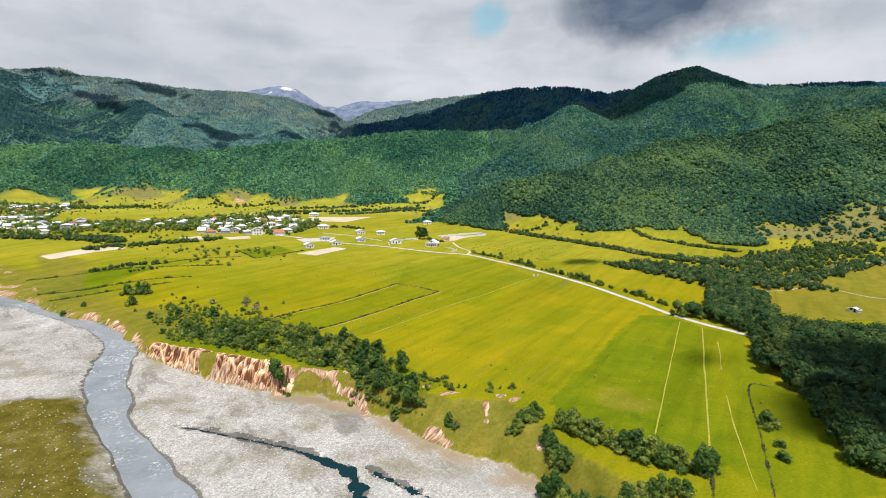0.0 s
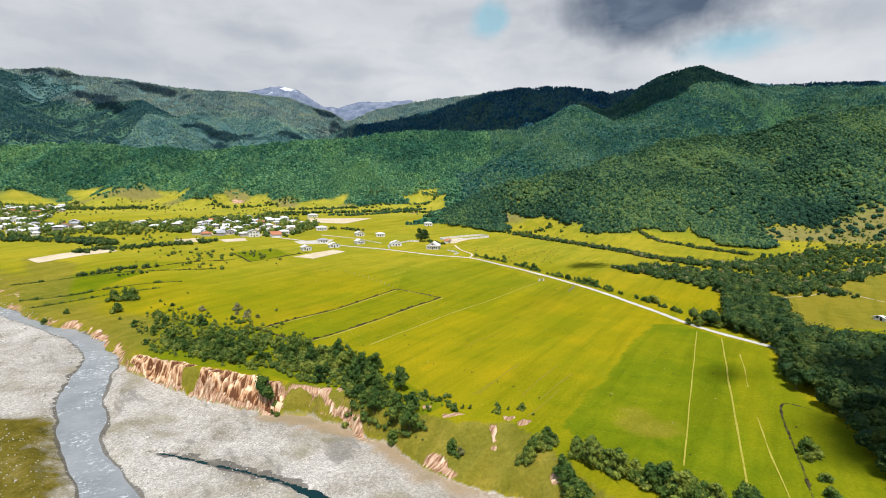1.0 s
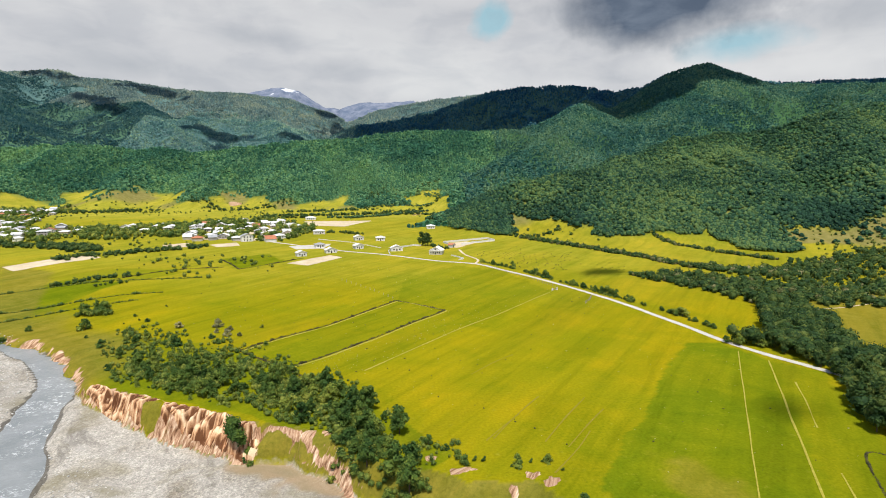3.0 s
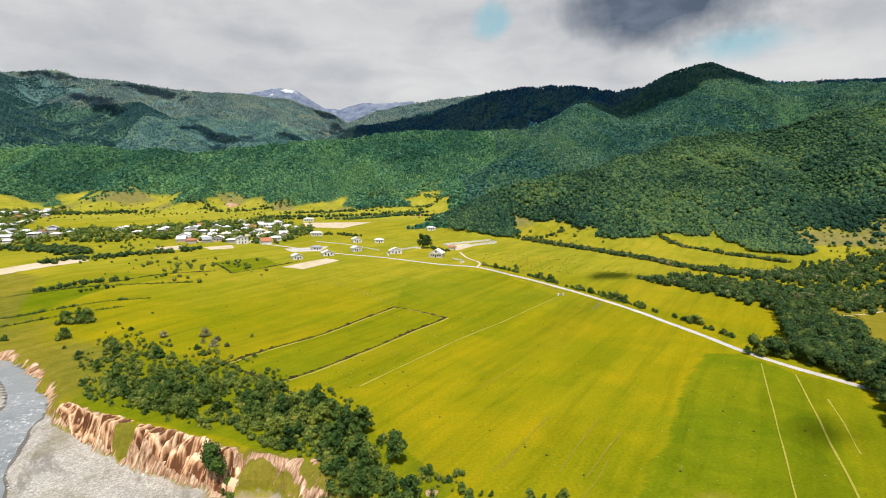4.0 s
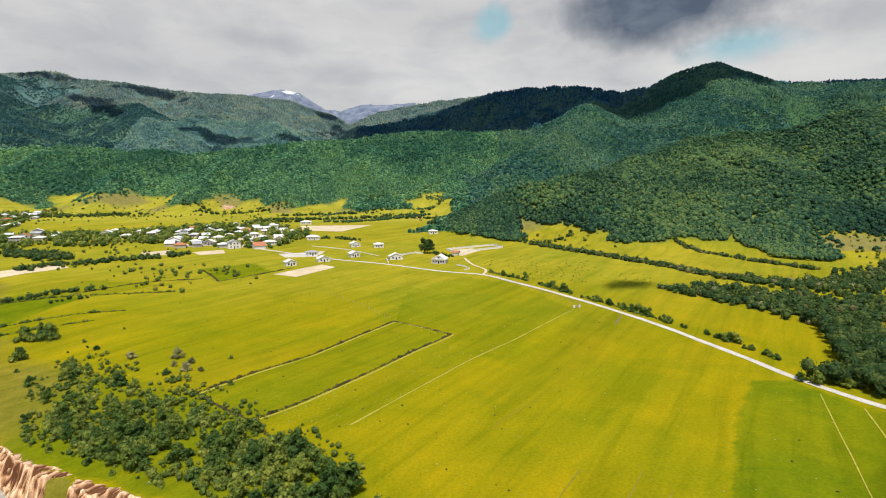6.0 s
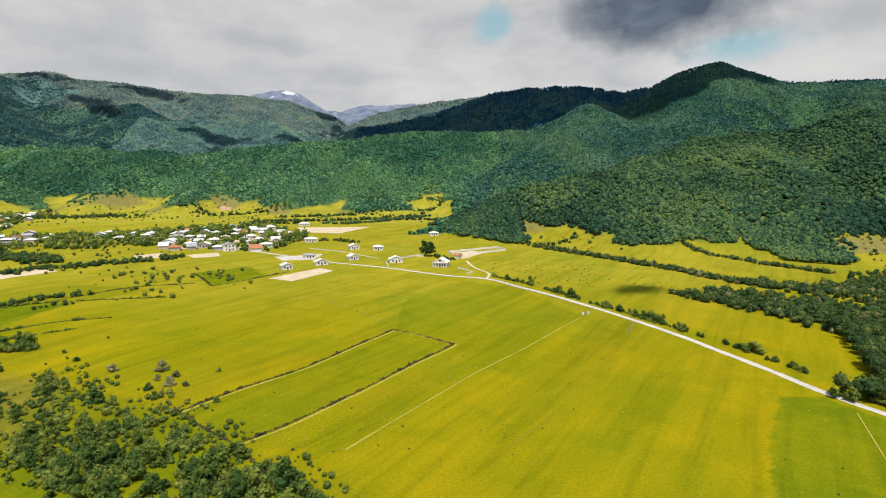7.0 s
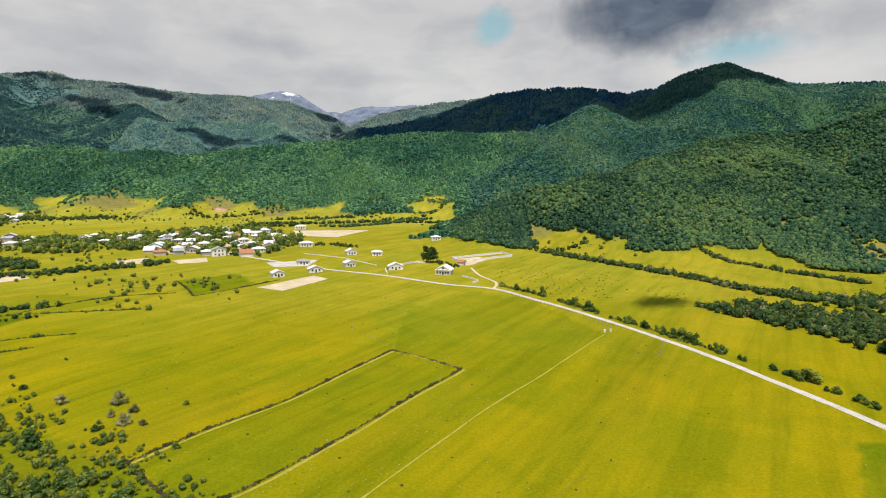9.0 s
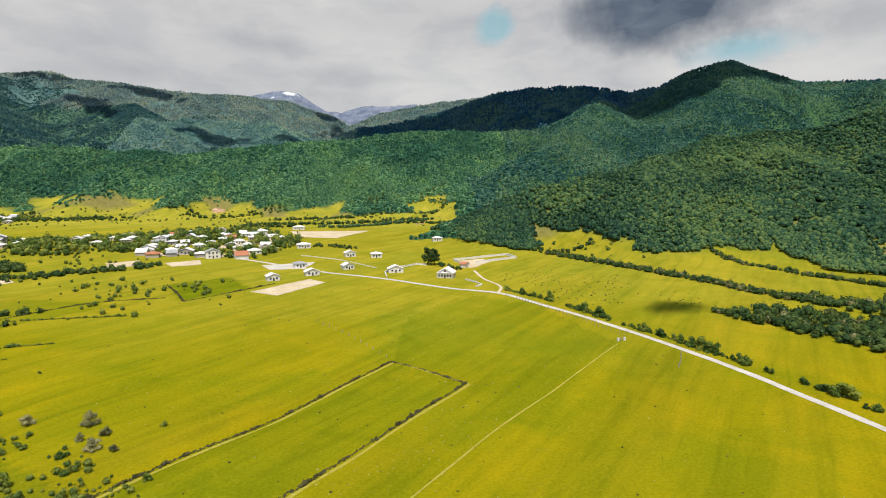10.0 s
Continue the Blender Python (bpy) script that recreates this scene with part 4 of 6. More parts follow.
cloud([(101, 192, 5), (107, 197, 5)], 1300, "small white cloud puff over the meadows")
# Unseen cloud, added only to darken the roadside wood.
cloud([(136, 142, 34), (150, 186, 30)], 1300, "unseen cloud added to darken the wood")


# ---- water, roads and plots ----
def part(name, bm, material, parent, label=""):
    me = bpy.data.meshes.new(name)
    bm.to_mesh(me)
    bm.free()
    me.materials.append(material)
    ob = new(name, me)
    ob.parent = parent
    return tagged(ob, label)


def resample(pts, d):
    """Evenly spaced points along a smooth curve through pts."""
    q = [Vector(p_) for p_ in pts]
    q = [q[0] * 2 - q[1]] + q + [q[-1] * 2 - q[-2]]
    out = []
    for a, b_, c_, e in zip(q, q[1:], q[2:], q[3:]):
        n = max(1, int((c_ - b_).length / d))
        for i in range(n):
            t = i / n
            out.append(0.5 * (2 * b_ + (c_ - a) * t + (2 * a - 5 * b_ + 4 * c_ - e) * t * t + (3 * b_ - a - 3 * c_ + e) * t ** 3))
    return out + [q[-2]]


def grid_mesh(name, rows, material, lift=None, label="", category="", kind="structure"):
    """A sheet through rows of points (x, y) laid on the land, or (x, y, z)."""
    n, m = len(rows), len(rows[0])
    xy = np.array([[tuple(p_[:2]) for p_ in r] for r in rows], float).reshape(-1, 2)
    z = land(xy[:, 0], xy[:, 1]) + lift if lift is not None else np.array([p_[2] for r in rows for p_ in r])
    faces = [(i * m + j, i * m + j + 1, (i + 1) * m + j + 1, (i + 1) * m + j) for i in range(n - 1) for j in range(m - 1)]
    me = bpy.data.meshes.new(name)
    me.from_pydata(np.column_stack([xy, z]).tolist(), [], faces)
    me.polygons.foreach_set("use_smooth", np.ones(len(faces), bool))
    me.materials.append(material)
    return tagged(new(name, me), label, category, kind=kind)


def ribbon(name, pts, width, material, lift, label, category, wob=0.15, across=5, d=2.0, kind="structure"):
    c = resample(pts, d)
    rows = []
    for i, p_ in enumerate(c):
        t = (c[min(i + 1, len(c) - 1)] - c[max(i - 1, 0)]).normalized()
        nrm = Vector((-t.y, t.x))
        w = width * (1 + wob * noise.noise((p_.x * 0.11, p_.y * 0.11, width)))
        o = wob * width * noise.noise((p_.x * 0.05, p_.y * 0.05, 7.0))
        rows.append([p_ + nrm * (w * (k / (across - 1) - 0.5) + o) for k in range(across)])
    return grid_mesh(name, rows, material, lift, label, category, kind)


def plot(name, quad, material, label, n=14, lift=0.07):
    a, b_, c_, e = (Vector(q) for q in quad)
    rows = []
    for i in range(n + 1):
        u = i / n
        r = []
        for j in range(n + 1):
            v = j / n
            p_ = (a * (1 - u) + b_ * u) * (1 - v) + (e * (1 - u) + c_ * u) * v
            w = 1.2 * noise.noise((p_.x * 0.12, p_.y * 0.12, 3.0))
            r.append(p_ + Vector((w, -w)))
        rows.append(r)
    return grid_mesh(name, rows, material, lift, label, "field")


gx_, gy_ = np.meshgrid(np.arange(-420, 60, 3.0), np.arange(-60, 452, 3.0))
gx_, gy_ = gx_.ravel(), gy_.ravel()
waterside = inside(gx_ + 1.5, gy_ + 1.5, RIVER_L + RIVER_R[::-1]) | (np.minimum(line_dist(gx_ + 1.5, gy_ + 1.5, RIVER_L)[0], line_dist(gx_ + 1.5, gy_ + 1.5, RIVER_R)[0]) < 5)
bm = bmesh.new()
corner = {}
for x, y in zip(gx_[waterside].tolist(), gy_[waterside].tolist()):
    q = []
    for k in ((x, y), (x + 3, y), (x + 3, y + 3), (x, y + 3)):
        if k not in corner:
            corner[k] = bm.verts.new((*k, float(bed_z(k[1])) - 0.8))
        q.append(corner[k])
    bm.faces.new(q)
tagged(part("river", bm, m_water, None), "grey silty river with small white rapids", "river", kind="structure")


def pond(name, near_line, reach, level, label):
    """Still water that fills a hollow along a line."""
    gx_, gy_ = np.meshgrid(np.arange(-90, 30, 1.5), np.arange(90, 175, 1.5))
    gx_, gy_ = gx_.ravel(), gy_.ravel()
    ok = line_dist(gx_ + 0.75, gy_ + 0.75, near_line)[0] < reach
    bm = bmesh.new()
    made = {}
    for x, y in zip(gx_[ok].tolist(), gy_[ok].tolist()):
        q = []
        for k in ((x, y), (x + 1.5, y), (x + 1.5, y + 1.5), (x, y + 1.5)):
            if k not in made:
                made[k] = bm.verts.new((*k, level))
            q.append(made[k])
        bm.faces.new(q)
    tagged(part(name, bm, m_pool, None), label, name, kind="structure")


pond("pool", CREEK, 4.5, BED - 0.52, "dark still pool winding through the gravel")
pond("creek", CREEK2, 2.2, BED - 0.5, "thin dark wet channel in the gravel")

ROAD = [(150, 205), (136, 232), (129, 246), (122, 266), (118, 287), (112, 309), (105, 331), (95, 355), (81, 383), (66, 410), (50, 435), (34, 457), (8, 470), (-12, 484), (-35, 499), (-71, 518), (-95, 537), (-127, 562), (-160, 585)]
ribbon("road", ROAD, 3.2, m_road, 0.10, "pale dusty dirt road across the meadows", "road", across=7)
ribbon("road", [(34, 455), (38, 475), (30, 500), (26, 530)], 1.8, m_tan, 0.12, "pale dirt track to a building yard", "road")
m_verge = spotted("pale_dry_grass", (0.26, 0.235, 0.018), (0.38, 0.335, 0.050), 1.2)
ribbon("footpath", [(72, 361), (41, 321), (18, 291), (2, 267), (-8, 252), (-22, 230)], 0.6, m_verge, 0.05, "faint pale track worn through grass", "path", wob=0.5, across=3)
ribbon("field_border", [(120.5, 250), (99.6, 209.5), (79, 169.5), (60.5, 133.5)], 0.38, m_verge, 0.10, "pale strip of tall grass between fields", "field border", wob=0.4, across=3)
ribbon("field_border", [(93.4, 159.6), (84, 138), (76.6, 120), (71.4, 107)], 0.35, m_verge, 0.06, "faint pale wheel track through green grass", "track", wob=0.9, across=3)
ribbon("field_border", [(125.5, 238.5), (98, 182), (70, 124)], 0.5, m_verge, 0.10, "pale strip of tall grass between fields", "field border", wob=0.4, across=3)
ribbon("field_border", [(121, 216.7), (113, 200), (104.3, 182.6)], 0.4, m_verge, 0.05, "short pale worn streak in meadow grass", "field border", wob=0.9, across=3)

m_wear = spotted("worn_grass", (0.175, 0.155, 0.006), (0.235, 0.195, 0.010), 1.5)
for track in ([(43, 182), (37, 172), (29, 161)], [(26, 193), (21, 186), (15, 177)], [(34, 206), (25, 192), (17, 178)], [(48, 205), (39, 191), (30, 176)], [(51, 196), (43, 185), (35, 173)], [(32, 247), (24, 238), (15, 226)]):
    ribbon("wheel_track", track, 0.4, m_wear, 0.05, "faint worn wheel track in meadow grass", "track", wob=0.6, across=3)
ribbon("footpath", [(196, 318), (215, 322), (246, 330), (262, 300), (300, 296)], 1.0, m_tan, 0.05, "thin tan track in dry meadow", "path", wob=0.6, across=3)
plot("ploughed_field", [(-316, 455), (-281, 504), (-262, 487), (-296, 439)], m_tan, "pale bare ploughed strip of earth")
plot("ploughed_field", [(-108, 459), (-82, 497), (-70, 486), (-89, 449)], m_tan, "pale bare ploughed plot beside houses")
plot("ploughed_field", [(-169, 790), (-78, 800), (-105, 725), (-150, 735)], m_tan, "pale tan bare field behind houses")
plot("ploughed_field", [(-249, 560), (-230, 573), (-215, 549), (-236, 541)], m_tan, "small tan bare garden plot")
plot("ploughed_field", [(-205, 560), (-185, 575), (-175, 555), (-192, 545)], m_tan, "small tan bare garden plot")
plot("ploughed_field", [(-130, 553), (-93, 567), (-95, 537), (-119, 534)], m_road, "pale gravel yard among houses")
plot("ploughed_field", [(-210, 690), (-160, 720), (-150, 690), (-190, 665)], m_tan, "tan bare plot at village edge")
for quad in ([(-238, 614), (-205, 624), (-200, 605), (-230, 594)], [(-198, 602), (-170, 610), (-166, 592), (-192, 585)], [(-172, 642), (-145, 652), (-140, 630), (-162, 620)],
             [(-252, 682), (-225, 692), (-220, 670), (-247, 660)], [(-205, 660), (-180, 668), (-176, 650), (-200, 640)], [(-420, 650), (-395, 660), (-390, 640), (-415, 630)]):
    plot("bare_yard", quad, m_tan, "pale bare earth yard between village houses", n=8)
plot("gravel_yard", [(15, 571), (36, 583), (42, 566), (24, 540)], m_tan, "pale bare yard beside long low walls")


# ---- the eroded cliff of the river bank ----
m_cliff, nt, b = mat("eroded_earth", 0.95)
b.inputs["Specular IOR Level"].default_value = 0.05
p = place(nt)
# Colour follows the ribs: dark gully shade and light crests are painted in.
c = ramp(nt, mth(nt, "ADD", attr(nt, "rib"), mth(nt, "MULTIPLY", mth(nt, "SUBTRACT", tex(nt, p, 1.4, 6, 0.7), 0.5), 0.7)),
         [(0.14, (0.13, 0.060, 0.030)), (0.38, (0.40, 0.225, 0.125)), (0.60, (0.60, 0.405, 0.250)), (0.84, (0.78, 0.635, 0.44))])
c = mixc(nt, 0.65, c, ramp(nt, tex(nt, p, 10, 4, 0.6, 0.4), [(0.36, (0.72, 0.60, 0.54)), (0.60, (1.08, 1.06, 1.02))]), "MULTIPLY")
c = mixc(nt, 0.4, c, ramp(nt, tex(nt, p, 0.35, 4, 0.7), [(0.3, (0.55, 0.52, 0.5)), (0.65, (1.1, 1.1, 1.1))]), "MULTIPLY")
nt.links.new(c, b.inputs["Base Color"])
bump(nt, b, tex(nt, p, 0.4, 4, 0.7), 0.7, 0.12)


def even(pts, n):
    """n points at even steps along a line of corners."""
    q = np.array(pts, float)
    d = np.concatenate([[0], np.cumsum(np.hypot(*np.diff(q, axis=0).T))])
    t = np.linspace(0, d[-1], n)
    return np.column_stack([np.interp(t, d, q[:, 0]), np.interp(t, d, q[:, 1])]), t


def cliff_face(foot, top, seed, label):
    """Ribs and gullies of bare earth between the foot and the edge of the bank."""
    n, m = int(math.hypot(top[-1][0] - top[0][0], top[-1][1] - top[0][1]) / 0.2), 34
    F, run = even(foot, n)
    T, _ = even(top, n)
    v = np.linspace(0.0, 1.0, m)[None, :]
    u = run[:, None] + 0 * v
    lean = u + 1.2 * (1 - v) * vnoise(u, 0 * u, 9, seed, 2)
    reach = 0.90 + 0.12 * vnoise(u, 0 * u, 3.0, seed + 1, 3)
    x = F[:, :1] + (T[:, :1] - F[:, :1]) * v * reach
    y = F[:, 1:] + (T[:, 1:] - F[:, 1:]) * v * reach
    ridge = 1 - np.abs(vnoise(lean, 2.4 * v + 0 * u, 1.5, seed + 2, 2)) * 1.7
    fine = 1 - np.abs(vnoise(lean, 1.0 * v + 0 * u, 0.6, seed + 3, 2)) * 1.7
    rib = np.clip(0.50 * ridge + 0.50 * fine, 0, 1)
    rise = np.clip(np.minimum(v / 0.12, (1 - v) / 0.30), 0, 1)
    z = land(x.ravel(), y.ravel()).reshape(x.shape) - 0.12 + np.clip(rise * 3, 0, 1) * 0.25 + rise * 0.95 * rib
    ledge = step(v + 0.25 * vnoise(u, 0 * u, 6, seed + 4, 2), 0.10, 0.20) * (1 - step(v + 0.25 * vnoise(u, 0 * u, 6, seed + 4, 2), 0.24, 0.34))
    z = z + 0.45 * ledge * rise
    grassy = 1 - step(np.hypot((x + 80 + 0.9 * (y - 200.5)) / 4.2, (y - 201.5) / 6.5) + 0.5 * vnoise(x, y, 4, 67, 3), 0.6, 1.0)
    z = z - 1.6 * step(grassy, 0.25, 0.6) - 1.6 * (1 - step(np.minimum(u, run[-1] - u), 0.0, 3.0))
    faces = [(i * m + j, i * m + j + 1, (i + 1) * m + j + 1, (i + 1) * m + j) for i in range(n - 1) for j in range(m - 1)]
    me = bpy.data.meshes.new("cliff")
    me.from_pydata(np.column_stack([x.ravel(), y.ravel(), z.ravel()]).tolist(), [], [f[::-1] for f in faces])
    # Colour: gullies hold painted shade, ribs light; paler upward and on the ledge.
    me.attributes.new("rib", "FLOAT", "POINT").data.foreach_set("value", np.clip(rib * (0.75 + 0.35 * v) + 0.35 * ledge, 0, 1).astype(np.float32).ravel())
    me.materials.append(m_cliff)
    tagged(new("cliff", me), label, "cliff", kind="structure")


cliff_face([(-114, 222), (-111, 220), (-97, 208), (-86, 201), (-74, 196), (-65, 190.5), (-57, 186), (-50, 181.5), (-44, 180)],
           [(-110, 225), (-98, 214), (-91, 210), (-84, 210), (-77, 204), (-70, 202.5), (-64, 199), (-57, 196), (-51, 192), (-43, 188)], 201, "pinkish eroded earth cliff, gullies darkened with painted shade")


# ---- field walls and fences ----
def clump_line(name, pts, r0, r1, d, material, label, category, spread=0.5, lumps=None):
    """A ragged line of stones or brush."""
    c = resample(pts, d)
    xs = [p_.x + rng.uniform(-spread, spread) for p_ in c]
    ys = [p_.y + rng.uniform(-spread, spread) for p_ in c]
    zs = land(np.array(xs), np.array(ys)) - 0.1
    rr = [rng.uniform(r0, r1) * (0.45 + 1.5 * abs(noise.noise((p_.x * 0.23, p_.y * 0.23, 1)))) for p_ in c]
    tagged(merge(name, lumps or far_crowns, xs, ys, zs.tolist(), rr, rng, material), label, category, kind="stuff")


m_brush = spotted("dry_brush", (0.034, 0.036, 0.013), (0.110, 0.098, 0.042), 2.0, relief=0.1)
brush = [leafy(rng, 9, 0.42, 0.7) for _ in range(8)]
FIELD_WALLS = [
    [(-18, 341), (-33, 317), (-46, 293), (-61, 273), (-73, 254)],
    [(-18, 341), (-8, 334), (8, 320)],
    [(8, 320), (-7, 297), (-24, 269), (-39, 246), (-50, 233)],
    [(-74, 254), (-62, 243), (-50, 233), (-38, 219)],
    [(113, 165), (105, 167), (88, 133), (74, 105)],
    [(70, 122), (66, 115), (61, 105)],
    [(-136, 437), (-112, 466), (-100, 482)],
    [(-136, 437), (-152, 462), (-165, 480)],
    [(-205, 398), (-181, 433), (-150, 445)],
]
for i, w in enumerate(FIELD_WALLS):
    thin = 0.5 if i in (4, 5) else 0.9
    clump_line("field_wall", w, 0.30 * thin, 0.62 * thin, 0.24 * thin, m_brush, "ragged low field wall of stones and brush", "field wall", 0.45 * thin, brush)
    if i < 3:
        ribbon("field_border", [(q[0] + 1.1, q[1] - 0.8) for q in w], 0.9, m_verge, 0.05, "pale dry grass strip along a field wall", "field border", wob=0.6, across=4)

for w in ([(-228, 325), (-205, 336), (-180, 354), (-155, 364)], [(-212, 309), (-190, 327), (-160, 345)], [(-262, 365), (-225, 386), (-193, 397), (-150, 407)]):
    clump_line("hedge", w, 0.5, 1.0, 0.7, m_leaf_mass, "low dark green hedge between fields", "hedge", 0.4, clumps)


def box(bm, x0, x1, y0, y1, z0, z1):
    vs = [bm.verts.new((x, y, z)) for z in (z0, z1) for y in (y0, y1) for x in (x0, x1)]
    for f in ((0, 2, 3, 1), (4, 5, 7, 6), (0, 1, 5, 4), (2, 6, 7, 3), (0, 4, 6, 2), (1, 3, 7, 5)):
        bm.faces.new([vs[i] for i in f])


def empty(name, x, y, turn, label, category, group="", z=None):
    e = new(name)
    e.matrix_basis = pose(x, y, z_at(x, y) if z is None else z, 0, 0, turn)
    return tagged(e, label, category, group)


def post_fence(pts, d, label):
    c = resample(pts, d)
    f = empty("post_fence", c[0].x, c[0].y, 0, label, "fence")
    o = f.matrix_basis.translation.copy()
    shared = None
    for p_ in c:
        if shared is None:
            bm = bmesh.new()
            box(bm, -0.09, 0.09, -0.09, 0.09, -0.2, 1.5)
            bmesh.ops.bevel(bm, geom=bm.edges[:], offset=0.03)
            ob = part("post", bm, m_post, f)
            shared = ob.data
        else:
            ob = new("post", shared)
            ob.parent = f
        ob.matrix_basis = pose(p_.x - o.x, p_.y - o.y, z_at(p_.x, p_.y) - o.z, rng.uniform(-4, 4), rng.uniform(-4, 4), rng.uniform(0, 90))


post_fence([(38, 452), (53, 424), (67, 397), (78, 372)], 2.6, "row of pale posts beside dirt road")
post_fence([(-56, 395), (-38, 372), (-20, 345)], 5.0, "row of short pale posts in the meadow")
post_fence([(92, 349), (88, 340), (84, 333)], 1.6, "short row of pale posts in grass")
gate = empty("gate", 74.5, 365, 20, "small white masonry gate at field corner", "gate")
for dx in (-1.6, 1.6):
    bm = bmesh.new()
    box(bm, dx - 0.35, dx + 0.35, -0.35, 0.35, -0.3, 1.2)
    box(bm, dx - 0.42, dx + 0.42, -0.42, 0.42, 1.2, 1.35)
    part("pillar", bm, m_wall, gate)
bm = bmesh.new()
for k in range(4):
    box(bm, -1.1, 1.1, -0.04, 0.04, 0.25 + k * 0.3, 0.37 + k * 0.3)
part("gate_leaf", bm, m_post, gate)


# ---- trees ----
def trunk_mesh(h, r, rg):
    """A tapered trunk with limbs."""
    bm = bmesh.new()

    def limb(a, b_, r0, r1, seg=6):
        ax = (b_ - a).normalized()
        u = ax.orthogonal().normalized()
        v = ax.cross(u)
        rings = []
        for p_, rr in ((a, r0), ((a + b_) / 2 + u * r0 * 0.4, (r0 + r1) / 2), (b_, r1)):
            rings.append([bm.verts.new(p_ + (u * math.cos(6.283 * k / seg) + v * math.sin(6.283 * k / seg)) * rr) for k in range(seg)])
        for q, w in zip(rings, rings[1:]):
            for k in range(seg):
                bm.faces.new((q[k], q[(k + 1) % seg], w[(k + 1) % seg], w[k]))

    top = Vector((rg.uniform(-0.3, 0.3), rg.uniform(-0.3, 0.3), h * 0.55))
    limb(Vector((0, 0, -0.3)), top, r, r * 0.55)
    for k in range(5):
        a = k * 1.257 + rg.uniform(-0.4, 0.4)
        st = Vector((0, 0, 0)).lerp(top, rg.uniform(0.55, 1.0))
        limb(st, st + Vector((math.cos(a) * h * 0.28, math.sin(a) * h * 0.28, h * rg.uniform(0.15, 0.32))), r * 0.4, r * 0.12, 5)
    return bm


def crown_mesh(h, w, rg, lobes=11, leaves=620, leaf=0.42, low=0.16):
    """A crown of leaf sprays on uneven lobes, with gaps between them."""
    vs, fs = [], []
    L = []
    for k in range(lobes):
        a, t = rg.uniform(0, 6.283), (k + 0.5) / lobes
        z = h * (low + 0.14 + (0.80 - low) * t)
        rad = w * (0.74 if t < 0.7 else 0.42) * rg.uniform(0.35, 1.05) * (1 - 0.35 * t)
        L.append((Vector((math.cos(a) * rad, math.sin(a) * rad, z)), w * rg.uniform(0.28, 0.54) * (1.1 - 0.35 * t)))
    for c_, r_ in L:
        v, f = far_crowns[rg.randrange(len(far_crowns))]
        o = len(vs)
        vs += [(c_.x + q[0] * r_ * 0.66, c_.y + q[1] * r_ * 0.66, c_.z + q[2] * r_ * 0.56) for q in v]
        fs += [tuple(int(i) + o for i in q) for q in f]
    for k in range(leaves):
        c_, r_ = L[rg.randrange(lobes)]
        d = Vector((rg.gauss(0, 1), rg.gauss(0, 1), rg.gauss(0.25, 0.9))).normalized()
        p_ = c_ + Vector((d.x, d.y, d.z * 0.82)) * r_ * rg.uniform(0.55, 1.2)
        nrm = (d + Vector((rg.uniform(-1, 1), rg.uniform(-1, 1), rg.uniform(-0.3, 1))) * 0.7).normalized()
        u = nrm.orthogonal().normalized()
        u = (u * math.cos(k) + nrm.cross(u) * math.sin(k))
        v = nrm.cross(u)
        s = leaf * rg.uniform(0.6, 1.4)
        o = len(vs)
        for q in (u * s * 1.25, v * s * 0.7 + nrm * s * 0.25, -u * s * 1.1, -v * s * 0.75 + nrm * s * 0.2):
            vs.append(tuple(p_ + q))
        fs += [(o, o + 1, o + 2), (o, o + 2, o + 3)]
    me = bpy.data.meshes.new("crown")
    me.from_pydata(vs, [], fs)
    return me


def tree_kind(name, h, w, seed, material, label, category="tree", trunk=0.22, **kw):
    rg = random.Random(seed)
    t = new(name)
    tagged(t, label, category)
    part("trunk", trunk_mesh(h, trunk, rg), m_bark, t)
    me = crown_mesh(h, w, rg, **kw)
    me.materials.append(material)
    cr = new("crown", me)
    cr.parent = t
    return t


T_BROAD = [tree_kind("tree", 8.0, 3.5, 30 + k, m_leaf, "broad green leafy tree with dense crown", lobes=17, leaves=900, leaf=0.34, low=0.08) for k in range(5)]
T_LONE = [tree_kind("tree", 6.4, 3.9, 35, m_leaf, "broad dark green tree growing on the earth cliff", lobes=22, leaves=1400, leaf=0.30, low=-0.04)]
T_TALL = [tree_kind("tree", 11.0, 4.0, 40 + k, m_leaf_tall, "tall dark green broadleaf tree in dense wood", lobes=16, leaves=1100, leaf=0.40, low=0.12) for k in range(4)]
T_BUSH = [tree_kind("bush", 2.9, 2.1, 50 + k, m_leaf, "low rounded green bush on grass", "bush", trunk=0.09, lobes=10, leaves=420, leaf=0.22, low=-0.10) for k in range(4)]
T_GREY = [tree_kind("shrub", 4.0, 2.8, 60 + k, m_leaf_grey, "pale grey-green spreading shrub on grass", "shrub", trunk=0.10, lobes=10, leaves=1100, leaf=0.15, low=-0.06) for k in range(3)]
T_FIR = [tree_kind("tree", 9.0, 1.9, 70, m_leaf, "narrow upright dark green tree", lobes=12, leaves=500, low=0.08)]
USED = set()


def plant(kinds, x, y, s=1.0, group="", label=""):
    t = kinds[rng.randrange(len(kinds))]
    m = pose(x, y, z_at(x, y) - 0.05, 0, 0, rng.uniform(0, 360)) @ Matrix.Diagonal((s, s, s * rng.uniform(0.88, 1.12), 1))
    if t in USED:
        t = copy_thing(t, m)
    else:
        USED.add(t)
        t.matrix_basis = m
    return tagged(t, label, group=group)


